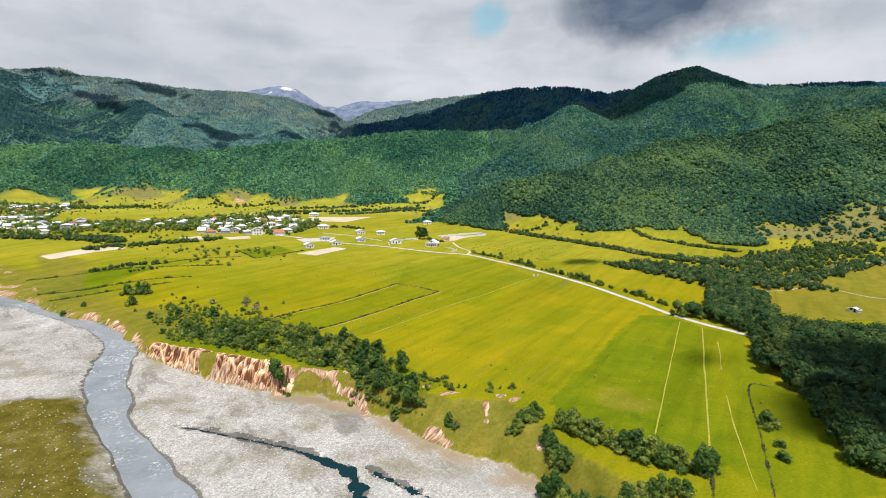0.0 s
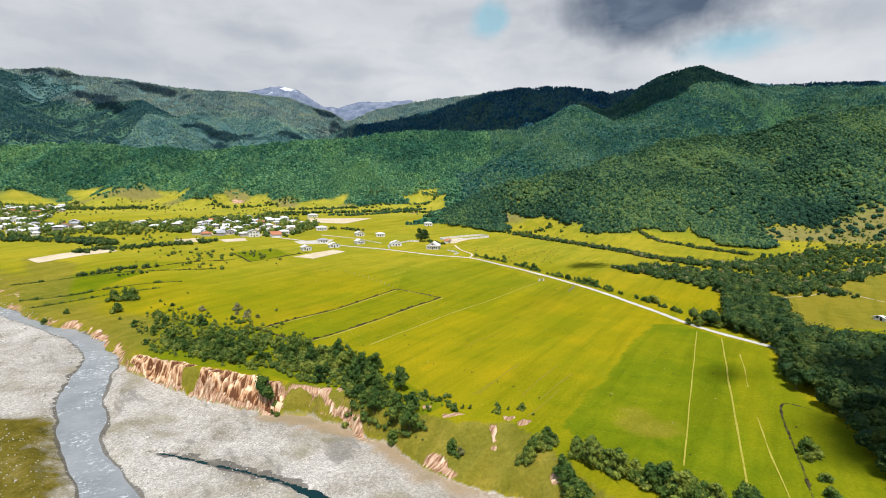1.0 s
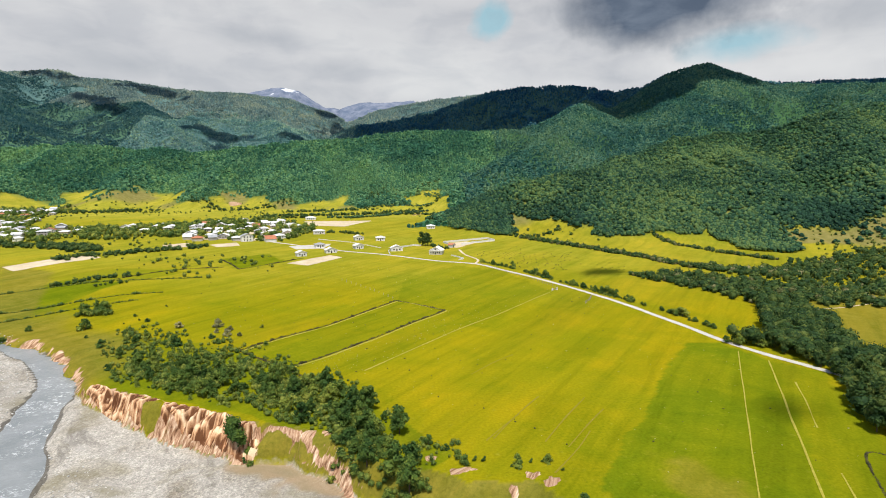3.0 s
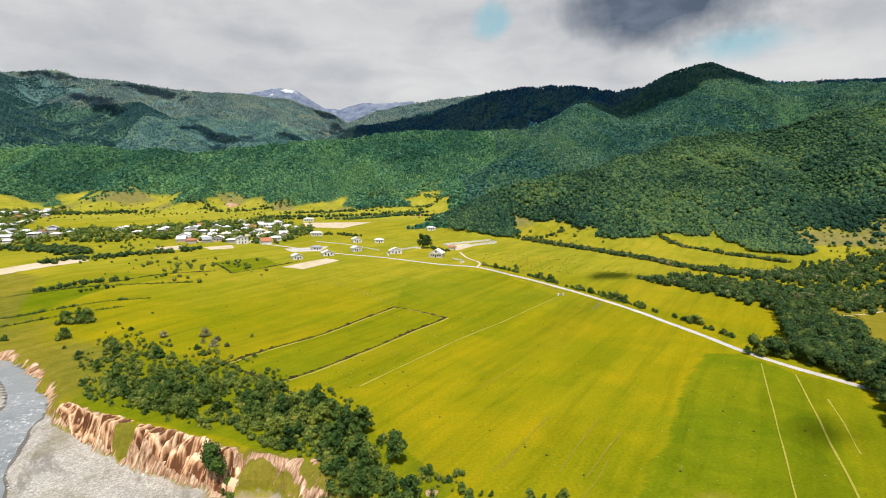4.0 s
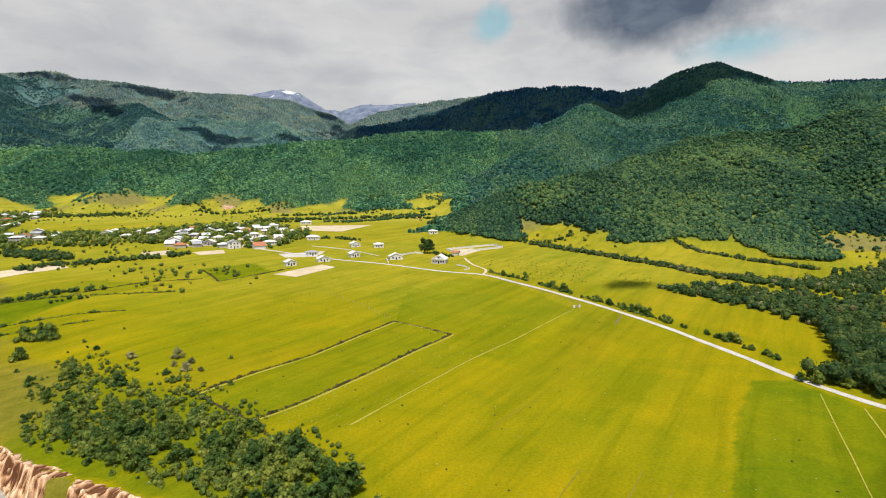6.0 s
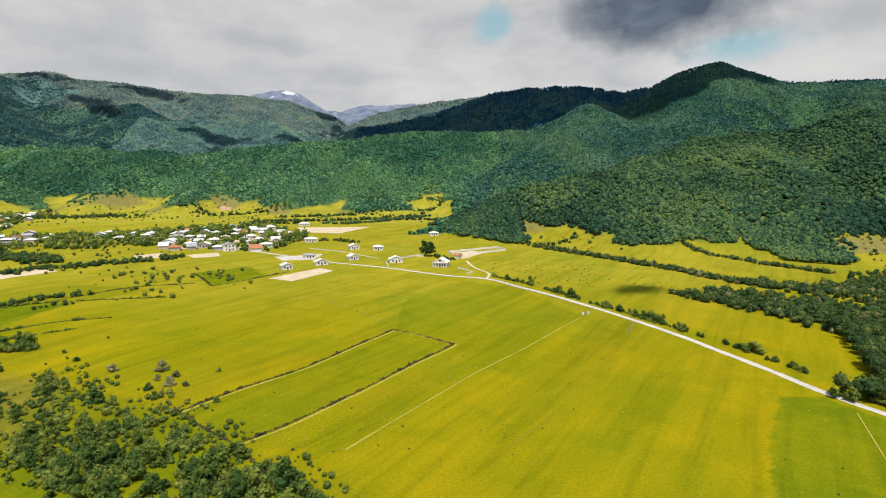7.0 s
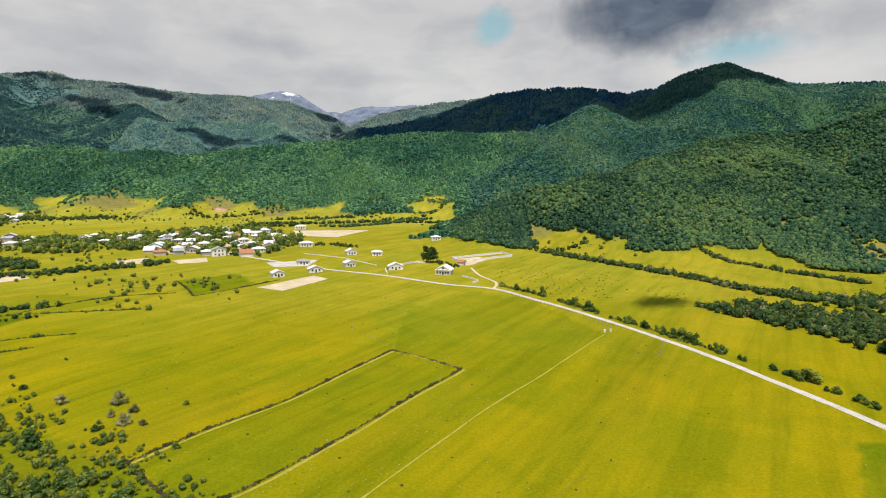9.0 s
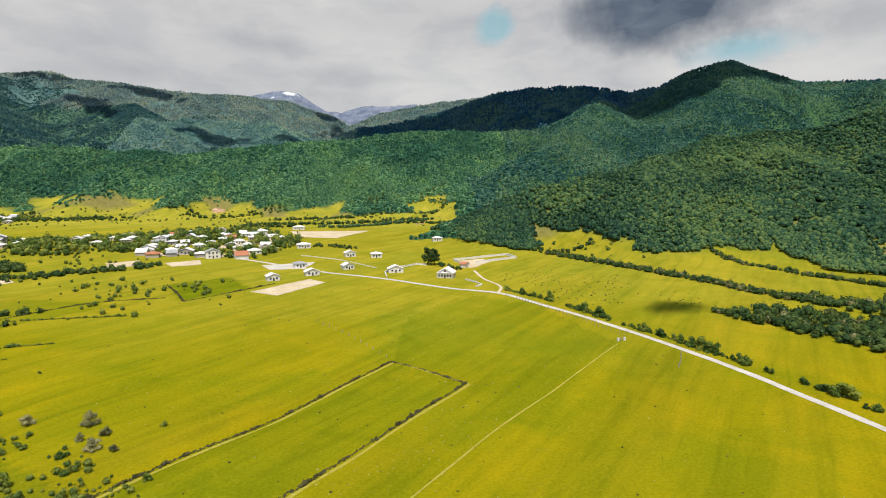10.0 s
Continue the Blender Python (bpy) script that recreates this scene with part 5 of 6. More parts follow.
def fill(poly, d, jitter=0.42):
    """Scattered points inside a polygon."""
    xs_, ys_ = [q[0] for q in poly], [q[1] for q in poly]
    gx_, gy_ = np.meshgrid(np.arange(min(xs_), max(xs_), d), np.arange(min(ys_), max(ys_), d))
    gx_, gy_ = gx_.ravel() + nrs.uniform(-jitter, jitter, gx_.size) * d, gy_.ravel() + nrs.uniform(-jitter, jitter, gy_.size) * d
    ok = inside(gx_, gy_, poly)
    return list(zip(gx_[ok].tolist(), gy_[ok].tolist()))


def on_bank(x, y, back=2.0):
    """On the level ground behind the edge of the river bank."""
    x, y = np.array([x]), np.array([y])
    if x[0] > -24 and y[0] > 158 - 0.75 * (x[0] + 6):
        return True
    return y[0] > 262 or bool(inside(x, y, BANK_TOP + [(6000, -120), (6000, 7000), (-6000, 7000), (-6000, 640)])[0]) and line_dist(x, y, BANK_TOP)[0][0] > back


SCRUB = [(-150, 312), (-112, 288), (-84, 270), (-58, 250), (-30, 226), (-8, 200), (10, 172), (4, 166), (-2, 150), (-20, 168), (-36, 185), (-52, 199), (-80, 211), (-100, 219), (-116, 238), (-132, 262)]
low = [q for q in fill(SCRUB, 2.4, 0.5) if vnoise(q[0], q[1], 10, 35, 3) > 0.12 and on_bank(*q, 1.0)]
lx_, ly_ = [q[0] for q in low], [q[1] for q in low]
tagged(merge("scrub", clumps, lx_, ly_, land(np.array(lx_), np.array(ly_)).tolist(), [0.35 + 0.9 * rng.random() ** 2 for _ in low], rng, m_leaf_mass), "small green shrubs scattered on the river bank", "scrub", kind="stuff")
G1 = "trees along the river bank"
BELT = [(-140, 296), (-105, 265), (-80, 250), (-49, 229), (-31, 217), (-13, 193), (-1, 170), (2, 158), (-2, 151), (-10, 159), (-20, 170), (-34, 186), (-46, 194), (-52, 201), (-65, 205), (-81, 213), (-103, 230), (-120, 254)]
thick = [q for q in fill(BELT, 1.7) if rng.random() < 0.2 + 0.7 * float(step(np.array(-q[1]), -262, -205)) and vnoise(q[0], q[1], 12, 33, 3) > -0.2 and on_bank(*q)]
tx, ty = [q[0] for q in thick], [q[1] for q in thick]
tagged(merge("thicket", clumps, tx, ty, land(np.array(tx), np.array(ty)).tolist(), [rng.uniform(0.6, 1.0) + 1.1 * rng.random() ** 3 for _ in thick], rng, m_leaf_mass), "green undergrowth below the river bank trees", "thicket", kind="stuff")
for x, y in fill(BELT, 4.9):
    r = rng.random()
    dense = step(np.array(-y), -262, -205)
    if r < 0.10 + 0.40 * (1 - dense) or not on_bank(x, y, 3.0):
        continue
    if rng.random() < 0.35 + 0.55 * dense:
        plant(T_BROAD, x, y, rng.uniform(0.42, 0.95) * (0.6 + 0.4 * dense), G1)
    else:
        plant(T_BUSH, x, y, rng.uniform(0.5, 1.3), G1)
for x, y in fill([(-150, 320), (-110, 285), (-60, 262), (-60, 245), (-110, 250), (-135, 270)], 8):
    if rng.random() < 0.55:
        plant(T_BUSH, x, y, rng.uniform(0.4, 1.0), G1)
for x, y in fill([(-122, 250), (-96, 226), (-54, 206), (-56, 199), (-74, 206), (-96, 217), (-114, 236)], 3.6):
    if rng.random() < 0.62 and on_bank(x, y, 1.5):
        plant(T_BUSH, x, y, rng.uniform(0.4, 1.0), G1)
for x, y, s in ( (-168, 322, 0.75), (-170.5, 318.5, 0.6)):
    plant(T_BROAD, x, y, s)
plant(T_LONE, -51.0, 183.6, 1.0)
for x, y, s in ((-173, 319.5, 0.95), (-163, 320.5, 1.0)):
    plant(T_LONE, x, y, s, label="broad round dark green tree alone in meadow")
for x, y, s in ((-158, 296, 1.5), (-136, 270, 1.9), (-137, 330, 0.6), (-190, 288, 1.0), (-184, 296, 0.8), (-75, 289, 0.9), (-150, 283, 0.8), (7, 149, 1.0), (9, 147, 0.7), (-47.5, 181, 0.8), (-46, 180.5, 0.6), (-47, 182.5, 0.7)):
    plant(T_BUSH, x, y, s)
for x, y, s in ((-113, 291, 0.8), (-95, 289, 1.0), (-87, 283, 0.8), (-86, 275, 1.05), (-80, 274, 0.6), (9.5, 148.5, 0.5), (-92, 280, 0.6)):
    plant(T_GREY, x, y, s)
for x, y in [(9 + 2.6 * k, 168 - 1.1 * k) for k in range(3)] + [(20 + 2.2 * k, 164 + 0.5 * k) for k in range(5)] + [(-2 + 3 * k, 178 - 3 * k) for k in range(5)]:
    plant(T_BUSH, x + rng.uniform(-1, 1), y + rng.uniform(-1, 1), rng.uniform(0.35, 0.9), G1)
plant(T_BUSH, 31, 162, 0.5)
for x, y, s in ((-7, 556, 1.2), (-2, 557, 1.0), (-4, 552, 0.9)):
    plant(T_TALL, x, y, s, label="tall dark green tree beside the large house")
HEDGES = (([(24, 139), (27, 142), (33, 145)], 13, 0.36, 0.55), ([(37, 138), (41, 134), (44, 130), (49.5, 124.5), (54.5, 119), (60, 115.5), (65, 114.5)], 46, 0.5, 0.8),
          ([(32, 134), (33.5, 128), (32, 121), (28.5, 117)], 15, 0.45, 0.75), ([(32, 113), (35, 109.5), (38.5, 107)], 16, 0.55, 0.85), ([(42, 107), (45, 107), (49, 108), (54, 104)], 15, 0.45, 0.7))
ux, uy = [], []
for line, n, s0, s1 in HEDGES:
    for q in resample(line, 0.8):
        ux.append(q.x + rng.uniform(-1.9, 1.9))
        uy.append(q.y + rng.uniform(-1.9, 1.9))
tagged(merge("thicket", clumps, ux, uy, land(np.array(ux), np.array(uy)).tolist(), [rng.uniform(0.6, 1.7) for _ in ux], rng, m_leaf_mass), "green undergrowth below a row of trees", "thicket", kind="stuff")
for line, n, s0, s1 in HEDGES:
    c = resample(line, 0.5)
    for k in range(n):
        q = c[min(int((k + rng.random()) * len(c) / n), len(c) - 1)]
        plant(T_BROAD + T_FIR[:1] if k % 9 == 8 else T_BROAD, q.x + rng.uniform(-1.6, 1.6), q.y + rng.uniform(-1.6, 1.6), rng.uniform(s0, s1), G1)

ox = [-176 + 1.35 * k + rng.uniform(-1, 1) for k in range(13)]
oy = [320 + rng.uniform(-2.5, 1.5) for _ in ox]
tagged(merge("thicket", clumps, ox, oy, land(np.array(ox), np.array(oy)).tolist(), [rng.uniform(1.2, 2.2) for _ in ox], rng, m_leaf_mass), "dark green thicket below two large trees", "thicket", kind="stuff")
G2 = "trees of the roadside wood"
WOOD = [(121, 262), (135, 252), (139, 226), (118, 182), (117, 162), (107, 136), (100, 116), (104, 108), (150, 90), (230, 190), (196, 221), (165, 246), (184, 290), (195, 326), (176, 338), (160, 300), (140, 262)]
EDGE = WOOD[:8]
deep = []
for x, y in fill(WOOD, 5.4):
    if x < 0.84 * y + 40:
        if line_dist(np.array([x]), np.array([y]), EDGE)[0][0] < 8:
            plant(T_TALL, x, y, rng.uniform(0.55, 0.9), G2)
deep = [q for q in fill(WOOD, 3.0) if q[0] < 0.84 * q[1] + 40]
dx, dy = np.array([q[0] for q in deep]), np.array([q[1] for q in deep])
dz = land(dx, dy) + 2.2 + 2.0 * vnoise(dx, dy, 11, 77, 2)
tagged(merge("wood", canopies, dx, dy, dz, [1.5 + 2.2 * rng.random() ** 1.5 for _ in deep], rng, m_leaf_wood, 0.5), "dense closed canopy of a dark broadleaf wood", "wood", kind="stuff")
for x, y in fill([(121, 261), (134, 251), (150, 252), (165, 262), (160, 275), (138, 268)], 5):
    plant(T_BROAD, x, y, rng.uniform(0.5, 0.8), G2)
for x, y, s in ((95.5, 140, 0.7), (93.5, 137.5, 0.95), (91.5, 135, 1.0), (92.5, 139, 0.8), (86, 121.5, 0.8), (85, 119.5, 0.75), (88.5, 126, 0.6)):
    plant(T_BUSH, x, y, s * 1.4)

G3 = "bushes along the dirt road"
for seg, s0, s1, d in (([(38, 462), (58, 436)], 0.7, 1.2, 2.2), ([(64, 424), (78, 397)], 0.7, 1.2, 2.1), ([(82, 388), (92, 371), (101, 352), (108, 336)], 0.6, 1.1, 2.4),
                       ([(112, 328), (112.5, 326)], 1.2, 1.5, 2.5), ([(117, 318), (122, 306)], 1.1, 1.5, 2.2), ([(123, 298), (124, 295)], 0.9, 1.2, 3), ([(126, 289), (127, 283)], 0.9, 1.3, 3)):
    for q in resample(seg, d * 0.8):
        plant(T_BUSH, q.x + 2 + rng.uniform(-0.8, 0.8), q.y + 1 + rng.uniform(-0.8, 0.8), rng.uniform(s0, s1) * rng.choice((0.75, 1.0, 1.3)), G3)


def grove(pts, width, d, r0, r1, label, pale=0.0):
    """A far hedgerow of joined crowns."""
    c = resample(pts, d)
    xs, ys = [], []
    for q in c:
        for k in range(max(1, int(width / d))):
            xs.append(q.x + rng.uniform(-width, width) / 2)
            ys.append(q.y + rng.uniform(-width, width) / 2)
    zs = land(np.array(xs), np.array(ys))
    # Dark wood leaves put some of the thickets' shade into their colour.
    tagged(merge("hedgerow", sprays, xs, ys, zs.tolist(), [r0 + (r1 - r0) * rng.random() ** 1.6 for _ in xs], rng, m_leaf_wood), label, "hedgerow", kind="stuff")
    pick = [i for i in range(len(xs)) if rng.random() < pale]
    if pick:
        px, py = [xs[i] + rng.uniform(-2, 2) for i in pick], [ys[i] + rng.uniform(-2, 2) for i in pick]
        tagged(merge("shrubs", sprays, px, py, land(np.array(px), np.array(py)).tolist(), [rng.uniform(r0, r1) * 0.85 for _ in pick], rng, m_leaf_grey), "pale grey-green shrubs along a hedgerow", "shrubs", kind="stuff")


grove([(143, 411), (160, 383), (174, 350), (184, 332)], 15, 2.7, 1.2, 3.2, "dense green hedgerow between meadows", 0.12)
grove([(165, 400), (190, 372), (215, 350), (235, 335)], 36, 2.7, 1.2, 3.6, "dense green thicket between meadows", 0.12)
grove([(200, 335), (230, 345), (262, 362), (300, 388), (380, 440)], 18, 3.4, 1.2, 3.4, "green thicket along a meadow edge", 0.1)
grove([(215, 385), (260, 410), (320, 450), (400, 500)], 50, 4.2, 1.2, 3.4, "green scrub woodland at the hill foot", 0.08)
grove([(98, 606), (136, 547), (163, 501), (185, 455), (205, 425)], 9, 2.4, 0.9, 2.8, "green hedgerow across sloping meadows", 0.42)
grove([(195, 440), (225, 420), (262, 415)], 20, 3.2, 1.2, 3.0, "green hedgerow across sloping meadows", 0.15)
grove([(222, 590), (240, 540), (258, 495), (275, 470)], 8, 2.6, 0.9, 2.4, "green hedgerow across sloping meadows", 0.3)
grove([(85, 640), (100, 610), (140, 640)], 10, 4, 1.5, 2.6, "green hedgerow at the hill foot")
grove([(-290, 478), (-240, 520), (-205, 545)], 16, 4.0, 1.5, 3.0, "line of green trees beside the village")
grove([(-420, 560), (-330, 545), (-290, 520)], 24, 4.5, 2.0, 3.6, "belt of green trees beside the village")
grove([(-232, 385), (-210, 405), (-196, 412)], 5, 2.5, 1.2, 2.2, "short row of dark green trees between fields")
grove([(-205, 380), (-190, 392)], 4, 2.5, 1.0, 1.8, "short row of dark green trees between fields")
grove([(-240, 860), (-150, 880), (-60, 900), (10, 880)], 12, 4.5, 2.0, 3.6, "line of green trees across the valley")
grove([(-250, 838), (-215, 842), (-180, 840)], 14, 5, 2.0, 3.6, "line of green trees across the valley")
grove([(-115, 660), (-95, 655), (-75, 640)], 10, 3.4, 1.2, 2.2, "small green orchard beside a house")
grove([(0, 553), (6, 548), (16, 534)], 7, 2.6, 1.2, 2.4, "clump of dark green trees behind a house")
sx, sy = [], []
for cx, cy, sp, n in ((-180, 455, 45, 34), (-140, 470, 30, 22), (-210, 470, 40, 22), (-260, 560, 60, 40), (60, 880, 70, 50), (-60, 960, 90, 70), (-250, 930, 90, 50), (-560, 960, 120, 240), (-400, 1000, 90, 130), (150, 620, 40, 30), (410, 545, 55, 230)):
    for _ in range(n):
        sx.append(cx + rng.gauss(0, sp * 0.6))
        sy.append(cy + rng.gauss(0, sp * 0.6))
sz = land(np.array(sx), np.array(sy))
tagged(merge("scrub", clumps, sx, sy, sz.tolist(), [rng.uniform(0.5, 1.9) for _ in sx], rng, m_leaf_mass), "scattered small green bushes and fruit trees", "scrub", kind="stuff")


# hedges, orchards and garden trees at the foot of the hills
for pts, wdt in (([(-640, 900), (-540, 930), (-470, 960)], 46), ([(-420, 1000), (-330, 985), (-240, 1000)], 22), ([(-230, 940), (-160, 965), (-90, 990)], 20),
                 ([(-120, 1040), (-40, 1060), (20, 1090)], 26), ([(-70, 930), (-20, 960), (30, 1010)], 14), ([(-600, 760), (-560, 700), (-540, 640)], 40)):
    grove(pts, wdt, 6.5, 1.6, 3.6, "belt of green trees at the hill foot")


# ---- houses ----
def house(x, y, w, d, h, turn, roof="gable", rm=None, wins=3, label="white house with pale metal roof", group="", pitch=0.42, porch=False, wm=None):
    """A house: walls with set-in windows and a door, and a roof with eaves. The front faces -y before it is turned."""
    rm = rm or m_roof
    hs = empty("house", x, y, turn, label, "house", group)
    bm = bmesh.new()
    t = 0.3
    box(bm, -w / 2, w / 2, -d / 2, -d / 2 + t, -0.8, h)
    box(bm, -w / 2, w / 2, d / 2 - t, d / 2, -0.8, h)
    box(bm, -w / 2, -w / 2 + t, -d / 2 + t, d / 2 - t, -0.8, h)
    box(bm, w / 2 - t, w / 2, -d / 2 + t, d / 2 - t, -0.8, h)
    rise = w / 2 * pitch
    if roof == "gable":
        for yy in (-d / 2, d / 2 - t):
            vs = [bm.verts.new((a, yy + b_, c_)) for b_ in (0, t) for a, c_ in ((-w / 2, h), (w / 2, h), (0, h + rise))]
            bm.faces.new((vs[0], vs[1], vs[2]))
            bm.faces.new((vs[5], vs[4], vs[3]))
    part("wall", bm, wm or m_wall, hs)
    bm = bmesh.new()
    o = 0.55
    if roof == "gable":
        k = 1 + o / (w / 2)
        for s in (-1, 1):
            pts = [(s * w / 2 * k, -d / 2 - o, h - rise * (k - 1)), (0, -d / 2 - o, h + rise), (0, d / 2 + o, h + rise), (s * w / 2 * k, d / 2 + o, h - rise * (k - 1))]
            lo = [bm.verts.new((a, b_, c_ + 0.02)) for a, b_, c_ in pts]
            hi = [bm.verts.new((a, b_, c_ + 0.2)) for a, b_, c_ in pts]
            bm.faces.new(hi)
            bm.faces.new(lo[::-1])
            for i in range(4):
                j = (i + 1) % 4
                bm.faces.new((lo[i], lo[j], hi[j], hi[i]))
    else:
        r = min(w, d) / 2 * pitch
        e = [(-w / 2 - o, -d / 2 - o), (w / 2 + o, -d / 2 - o), (w / 2 + o, d / 2 + o), (-w / 2 - o, d / 2 + o)]
        lo = [bm.verts.new((a, b_, h - 0.05)) for a, b_ in e]
        hi = [bm.verts.new((a, b_, h + 0.15)) for a, b_ in e]
        g = max(0.3, abs(w - d) / 2)
        rid = [bm.verts.new(q) for q in (((-g, 0, h + r), (g, 0, h + r)) if w >= d else ((0, -g, h + r), (0, g, h + r)))]
        bm.faces.new(lo[::-1])
        for i in range(4):
            j = (i + 1) % 4
            bm.faces.new((lo[i], lo[j], hi[j], hi[i]))
        if w >= d:
            for f in ((hi[0], hi[1], rid[1], rid[0]), (hi[1], hi[2], rid[1]), (hi[2], hi[3], rid[0], rid[1]), (hi[3], hi[0], rid[0])):
                bm.faces.new(f)
        else:
            for f in ((hi[0], hi[1], rid[0]), (hi[1], hi[2], rid[1], rid[0]), (hi[2], hi[3], rid[1]), (hi[3], hi[0], rid[0], rid[1])):
                bm.faces.new(f)
    part("roof", bm, rm, hs)
    spots = [(-w / 2 + (i + 1) * w / (wins + 1), -d / 2, 0) for i in range(wins)]
    spots += [(w / 2, -d / 2 + (i + 1) * d / 3, 90) for i in range(2)]
    floors = 2 if h > 5 else 1
    for f in range(floors):
        for i, (wx, wy, a) in enumerate(spots):
            bm = bmesh.new()
            if f == 0 and i == wins // 2:
                box(bm, -0.5, 0.5, -0.06, 0.05, 0.0, 2.1)
                q = part("door", bm, m_dark, hs)
            else:
                box(bm, -0.6, 0.6, -0.05, 0.05, 0.9, 2.2)
                q = part("window", bm, m_dark, hs)
                bm = bmesh.new()
                box(bm, -0.72, 0.72, -0.12, 0.03, 0.76, 0.9)
                part("window_sill", bm, m_wall, q)
            q.matrix_basis = pose(wx, wy, f * 2.8, 0, 0, a)
    if porch:
        for i in range(4):
            bm = bmesh.new()
            bmesh.ops.create_cone(bm, cap_ends=True, segments=8, radius1=0.16, radius2=0.14, depth=h)
            q = part("porch_post", bm, m_wall, hs)
            q.matrix_basis = pose(-w / 2 + 0.3 + i * (w - 0.6) / 3, -d / 2 - 1.6, h / 2)
    return hs


# the large white house with a columned front
big = house(6, 508, 10.5, 11, 3.3, -12, "gable", m_wall, 5, "large white house with gabled columned front", pitch=0.55)
for i in range(6):
    bm = bmesh.new()
    box(bm, -0.22, 0.22, -0.22, 0.22, 0, 3.3)
    part("column", bm, m_wall, big).matrix_basis = pose(-4.9 + i * 1.96, -6.6, 0)
bm = bmesh.new()
box(bm, -5.4, 5.4, -6.9, -5.3, 3.3, 3.6)
part("porch_beam", bm, m_wall, big)
bm = bmesh.new()
box(bm, -0.7, 0.7, -0.1, 0.05, 3.9, 5.0)
part("gable_window", bm, m_dark, big).matrix_basis = pose(0, -5.5, 0)

OUT = "houses outside the village"
house(-105, 494, 7.7, 6.9, 2.9, 28, "gable", m_roof, 3, "small white house beside ploughed plot", OUT)
house(-71, 594, 8.6, 7.7, 3.1, 20, "gable", m_roof, 3, "white house with pale gabled roof", OUT)
house(-49, 590, 8.6, 7.7, 2.9, 10, "hip", m_roof, 3, "white house with pale hipped roof", OUT)
house(1, 697, 9.5, 6.9, 3.1, 8, "hip", m_roof, 3, "lone white house near the wood", OUT)
house(-29, 524, 10.3, 6.0, 2.8, 12, "gable", m_wall, 3, "low white house beside dirt road", OUT)
house(-64, 537, 7.7, 6.9, 2.9, 30, "gable", m_roof, 3, "white house behind roadside plot", OUT)
house(-84, 512, 9.5, 5.2, 2.6, 25, "gable", m_wall, 3, "low white building beside ploughed plot", OUT)
house(-100, 545, 8.6, 6.9, 2.9, 25, "hip", m_roof_grey, 3, "pale house with grey roof in yard", OUT)
house(-121, 648, 12.0, 8.6, 3.3, 15, "hip", m_roof, 4, "wide white house beside an orchard", OUT)
house(-165, 812, 13.8, 8.6, 3.1, 10, "hip", m_roof, 4, "long white house behind tan field", OUT)
house(20, 546, 6.0, 4.3, 2.4, 60, "gable", m_roof_red, 1, "small hut with orange tiled roof", OUT)
house(218.5, 268, 5.2, 1.9, 1.5, -70, "gable", m_roof, 2, "low white shed standing in yellow meadow", OUT, pitch=0.3)


def masonry(name, pts, h, thick, material, label):
    """A low wall with a coping along a line of corners."""
    w = empty(name, pts[0][0], pts[0][1], 0, label, "wall")
    o = w.matrix_basis.translation.copy()
    for a, b_ in zip(pts, pts[1:]):
        n = max(1, int(math.hypot(b_[0] - a[0], b_[1] - a[1]) / 6))
        for i in range(n):
            p_ = (a[0] + (b_[0] - a[0]) * i / n, a[1] + (b_[1] - a[1]) * i / n)
            q = (a[0] + (b_[0] - a[0]) * (i + 1) / n, a[1] + (b_[1] - a[1]) * (i + 1) / n)
            ln = math.hypot(q[0] - p_[0], q[1] - p_[1])
            bm = bmesh.new()
            box(bm, -0.02, ln - 0.02, -thick / 2, thick / 2, -0.6, h)
            box(bm, -0.02, ln - 0.02, -thick / 2 - 0.06, thick / 2 + 0.06, h, h + 0.1)
            part("wall_panel", bm, material, w).matrix_basis = pose(p_[0] - o.x, p_[1] - o.y, z_at(*p_) - o.z, 0, 0, math.degrees(math.atan2(q[1] - p_[1], q[0] - p_[0])))


masonry("enclosure_wall", [(22, 550), (13, 574), (58, 602), (64, 585), (30, 560)], 1.6, 0.5, m_wall, "long low white unfinished walls on gravel")
masonry("yard_wall", [(-33, 502), (-36, 520), (-32, 536), (-15, 556), (-8, 553)], 1.2, 0.35, m_wall, "pale low yard wall beside white house")
masonry("yard_wall", [(18, 497), (24, 488), (27, 479), (23, 474)], 0.7, 0.35, m_wall, "short pale wall beside the large house")
masonry("yard_wall", [(-44, 540), (-75, 575), (-112, 600)], 0.5, 0.35, m_wall, "pale low wall between house plots")

VILLAGE = "village houses"
GLEBE = [(-470, 690), (-425, 686), (-365, 715), (-318, 752), (-240, 800), (-250, 930), (-420, 960), (-590, 930)]  # the open field behind the village
NEAR_ROW = ((-243, 602), (-229, 591), (-191, 580), (-179, 586), (-157, 587), (-154, 611), (-141, 620), (-298, 788), (-270, 762), (-258, 792), (-243, 806), (-217, 727), (-203, 741), (-188, 746), (-278, 702), (-305, 703), (-338, 755))
ROOFS = [m_roof] * 7 + [m_wall] * 3 + [m_roof_grey] * 2 + [m_roof_red]
taken = []
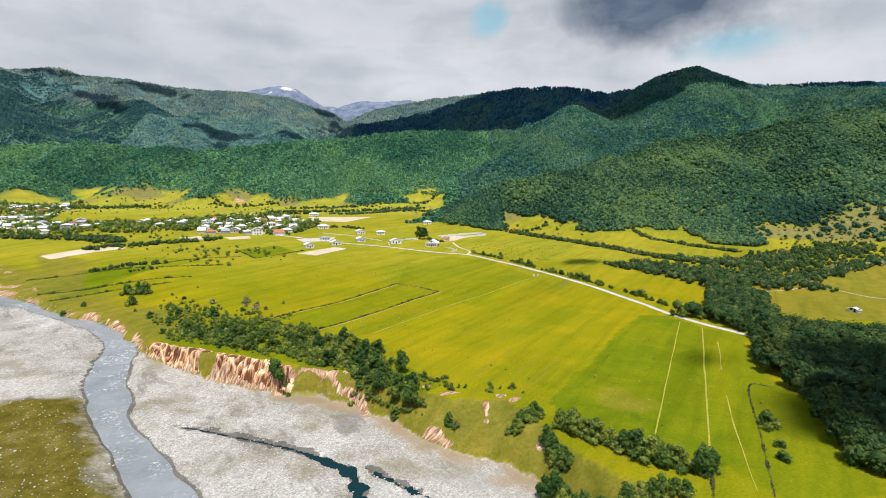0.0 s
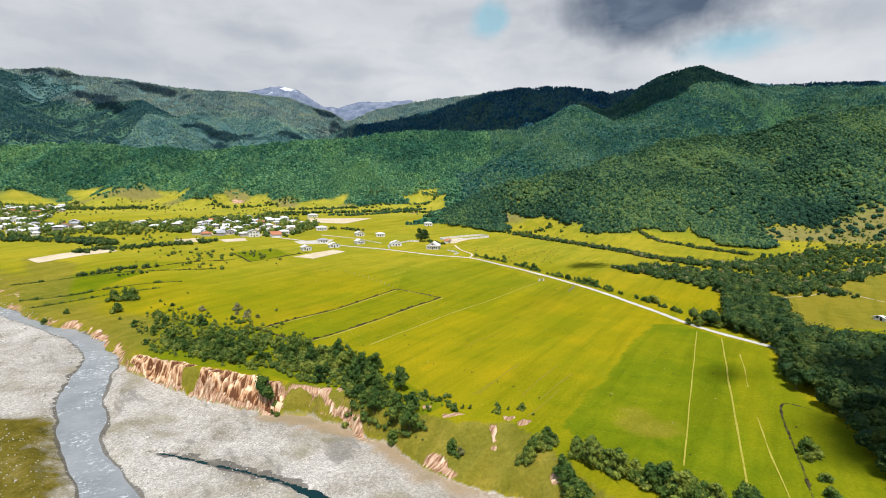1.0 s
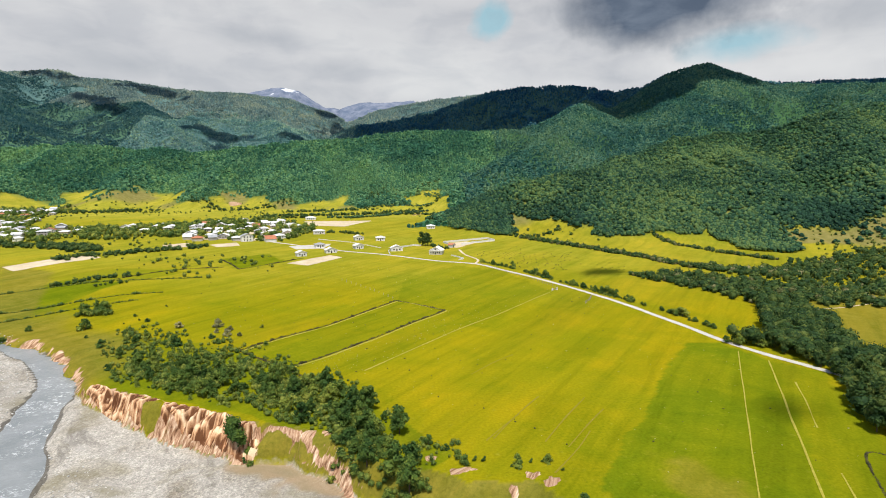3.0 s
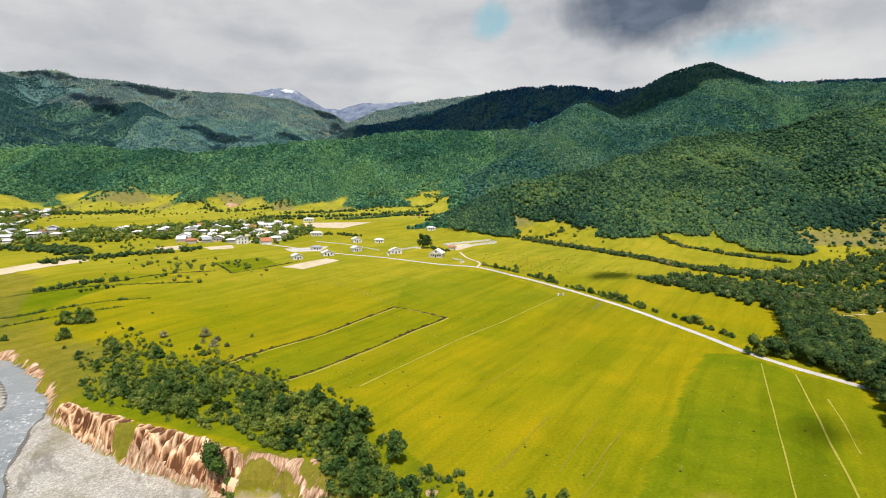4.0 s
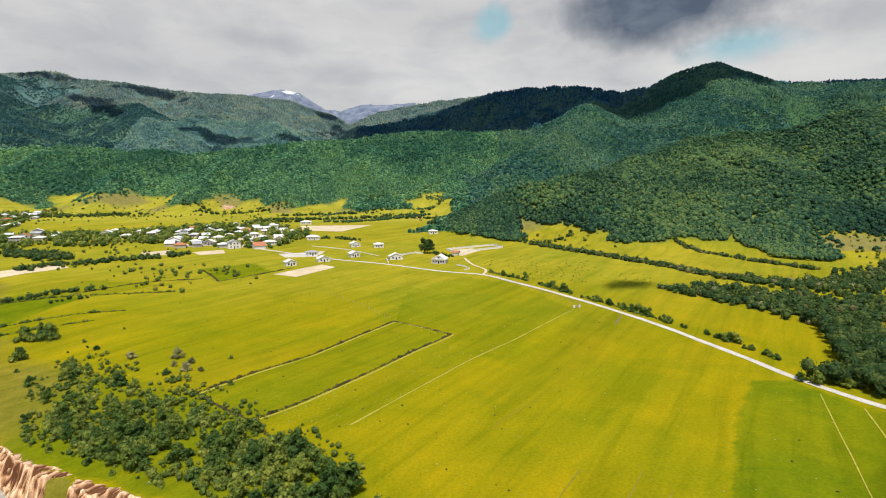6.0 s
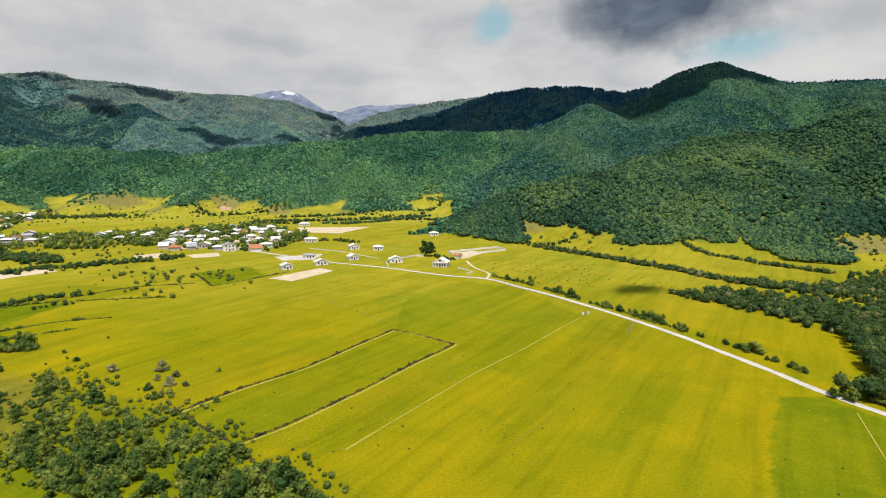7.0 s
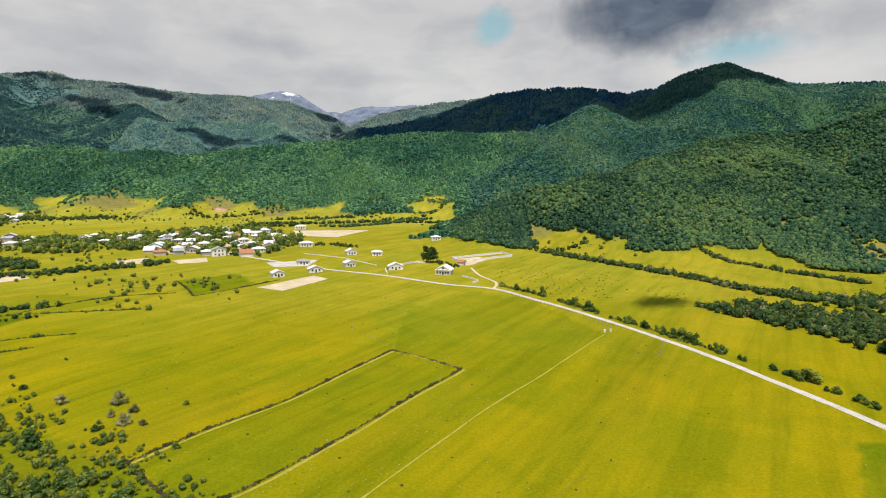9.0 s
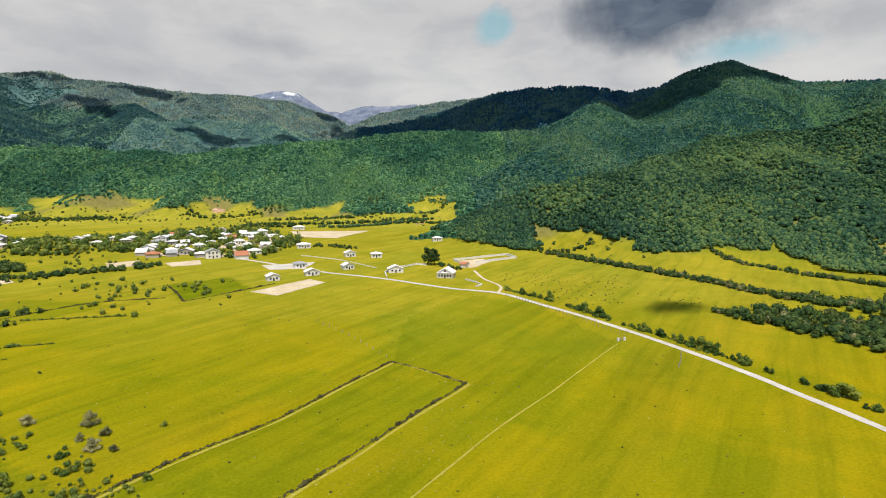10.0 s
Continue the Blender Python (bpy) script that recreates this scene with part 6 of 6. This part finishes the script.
for poly, d, keep in (([(-250, 595), (-150, 575), (-140, 690), (-200, 790), (-290, 800), (-270, 680)], 19.5, 0.7),
                      ([(-400, 790), (-270, 810), (-250, 640), (-330, 650), (-400, 720)], 25, 0.6),
                      ([(-560, 790), (-430, 800), (-380, 640), (-390, 590), (-480, 600), (-560, 650)], 19, 0.8),
                      ([(-740, 980), (-620, 985), (-520, 850), (-560, 790), (-700, 840)], 24, 0.65)):
    row = [q for q in NEAR_ROW if inside(np.array([q[0]]), np.array([q[1]]), poly)[0] and q not in taken]
    for x, y in row + [q for q in fill(poly, d, 0.36) if rng.random() < keep]:
        if min((math.hypot(x - a, y - b_) for a, b_ in taken), default=99) < 11 or inside(np.array([x]), np.array([y]), GLEBE)[0]:
            continue
        taken.append((x, y))
        rm = ROOFS[rng.randrange(len(ROOFS))]
        kind = "hip" if rng.random() < 0.5 else "gable"
        tone = {m_roof: "pale metal", m_wall: "white", m_roof_grey: "grey sheet", m_roof_red: "reddish tiled"}[rm]
        tall = rng.random() < 0.16
        wm, paint = rng.choice(((m_wall, "white"), (m_wall, "white"), (m_wall_beige, "beige"), (m_wall_grey, "grey")))
        near = (x, y) in row
        house(x, y, rng.uniform(9, 14) if near else rng.uniform(7.5, 11.5), rng.uniform(7.5, 10) if near else rng.uniform(7, 9.5), 5.2 if tall else 2.9, rng.choice((20, 110)) + rng.uniform(-10, 10), kind, rm, 3,
              ("two-storey" if tall else "low") + " " + paint + " village house with " + tone + " roof", VILLAGE, wm=wm)
vx, vy = [], []
for poly, d in (([(-250, 600), (-140, 580), (-130, 690), (-200, 800), (-300, 810), (-270, 680)], 8.0), ([(-420, 800), (-260, 815), (-250, 620), (-340, 590), (-420, 700)], 6.8),
                ([(-580, 800), (-420, 810), (-360, 640), (-370, 570), (-480, 570), (-580, 640)], 7.2), ([(-760, 1000), (-600, 1000), (-500, 850), (-560, 790), (-720, 840)], 9.0)):
    for x, y in fill(poly, d, 0.45):
        if min((math.hypot(x - a, y - b_ + 4) for a, b_ in taken), default=99) > 7.5 and rng.random() < 0.92 and not inside(np.array([x]), np.array([y]), GLEBE)[0]:
            vx.append(x)
            vy.append(y)
vz = land(np.array(vx), np.array(vy))
tagged(merge("village_trees", sprays, vx, vy, vz.tolist(), [1.5 + 3.8 * rng.random() ** 1.7 for _ in vx], rng, m_leaf_mass), "green garden trees between the village houses", "trees", kind="stuff")


# ---- stones of the river bed ----
pebbles = [blob(3, 5, rng, 0.6, 0.25) for _ in range(6)]
m_pebble = spotted("pale_river_stone", (0.38, 0.37, 0.34), (0.62, 0.61, 0.58), 3.0)
for poly, d, r0, r1, keep, label in (([(-240, 330), (-150, 262), (-120, 205), (-60, 160), (-20, 135), (20, 118), (30, 100), (-60, 100), (-75, 128), (-110, 175), (-150, 215), (-300, 250)], 1.7, 0.12, 0.40, 0.5, "pale boulders scattered on the gravel bed"),
                                     ([(-230, 200), (-135, 180), (-108, 165), (-80, 130), (-66, 105), (-120, 90), (-230, 120)], 1.7, 0.07, 0.26, 0.5, "pale stones scattered over mossy grass")):
    q = [k for k in fill(poly, d, 0.5) if rng.random() < keep]
    qx, qy = np.array([k[0] for k in q]), np.array([k[1] for k in q])
    qz = land(qx, qy)
    ok = (qz > bed_z(qy) - 0.7) & (qz < bed_z(qy) + 2.2)
    tagged(merge("river_stones", pebbles, qx[ok].tolist(), qy[ok].tolist(), qz[ok].tolist(), [rng.uniform(r0, r1) * (1.8 if rng.random() < 0.06 else 1) for _ in range(int(ok.sum()))], rng, m_pebble, 0.15), label, "stones", kind="stuff")


# ---- tussocks and small stones in the meadows ----
meadow = [(-120, 300), (-60, 260), (0, 200), (35, 165), (70, 130), (110, 160), (130, 230), (110, 300), (60, 400), (20, 450), (-60, 500), (-150, 430)]
m_tussock = spotted("dark_tussock", (0.045, 0.055, 0.012), (0.10, 0.10, 0.02), 0.8)
m_pale = spotted("pale_tussock", (0.30, 0.28, 0.10), (0.42, 0.40, 0.24), 0.8)
for d, keep, r0, r1, material, label in ((9.0, 0.32, 0.12, 0.38, m_tussock, "dark grass tussocks scattered over the meadow"), (8.0, 0.30, 0.08, 0.26, m_pale, "pale dry tufts and stones in the meadow")):
    q = [k for k in fill(meadow, d, 0.5) if rng.random() < keep + 0.25 * float(vnoise(k[0], k[1], 40, 78, 2))]
    qx, qy = [k[0] for k in q], [k[1] for k in q]
    tagged(merge("tussocks", pebbles, qx, qy, land(np.array(qx), np.array(qy)).tolist(), [rng.uniform(r0, r1) for _ in q], rng, material, 0.2), label, "tussocks", kind="stuff")
# Dark lumps added in place of a distant grazing herd.
herd = [k for k in fill([(60, 440), (110, 405), (140, 420), (150, 470), (100, 540), (60, 560), (40, 500)], 3.4, 0.5) if rng.random() < 0.16 + 0.3 * float(vnoise(k[0], k[1], 22, 99, 2))]
qx, qy = [k[0] for k in herd], [k[1] for k in herd]
tagged(merge("tussocks", pebbles, qx, qy, land(np.array(qx), np.array(qy)), [rng.uniform(0.25, 0.6) for _ in herd], rng, m_tussock, 0.2), "dark lumps standing in for a grazing herd beyond the road", "tussocks", kind="stuff")
band = [k for k in fill([(8, 320), (60, 352), (18, 291), (-22, 228), (-48, 234)], 1.8, 0.5) if rng.random() < 0.22]
qx, qy = [k[0] for k in band], [k[1] for k in band]
tagged(merge("tussocks", pebbles, qx, qy, land(np.array(qx), np.array(qy)).tolist(), [rng.uniform(0.06, 0.2) for _ in band], rng, m_pale, 0.2), "pale flowering tufts in the meadow strip", "tussocks", kind="stuff")
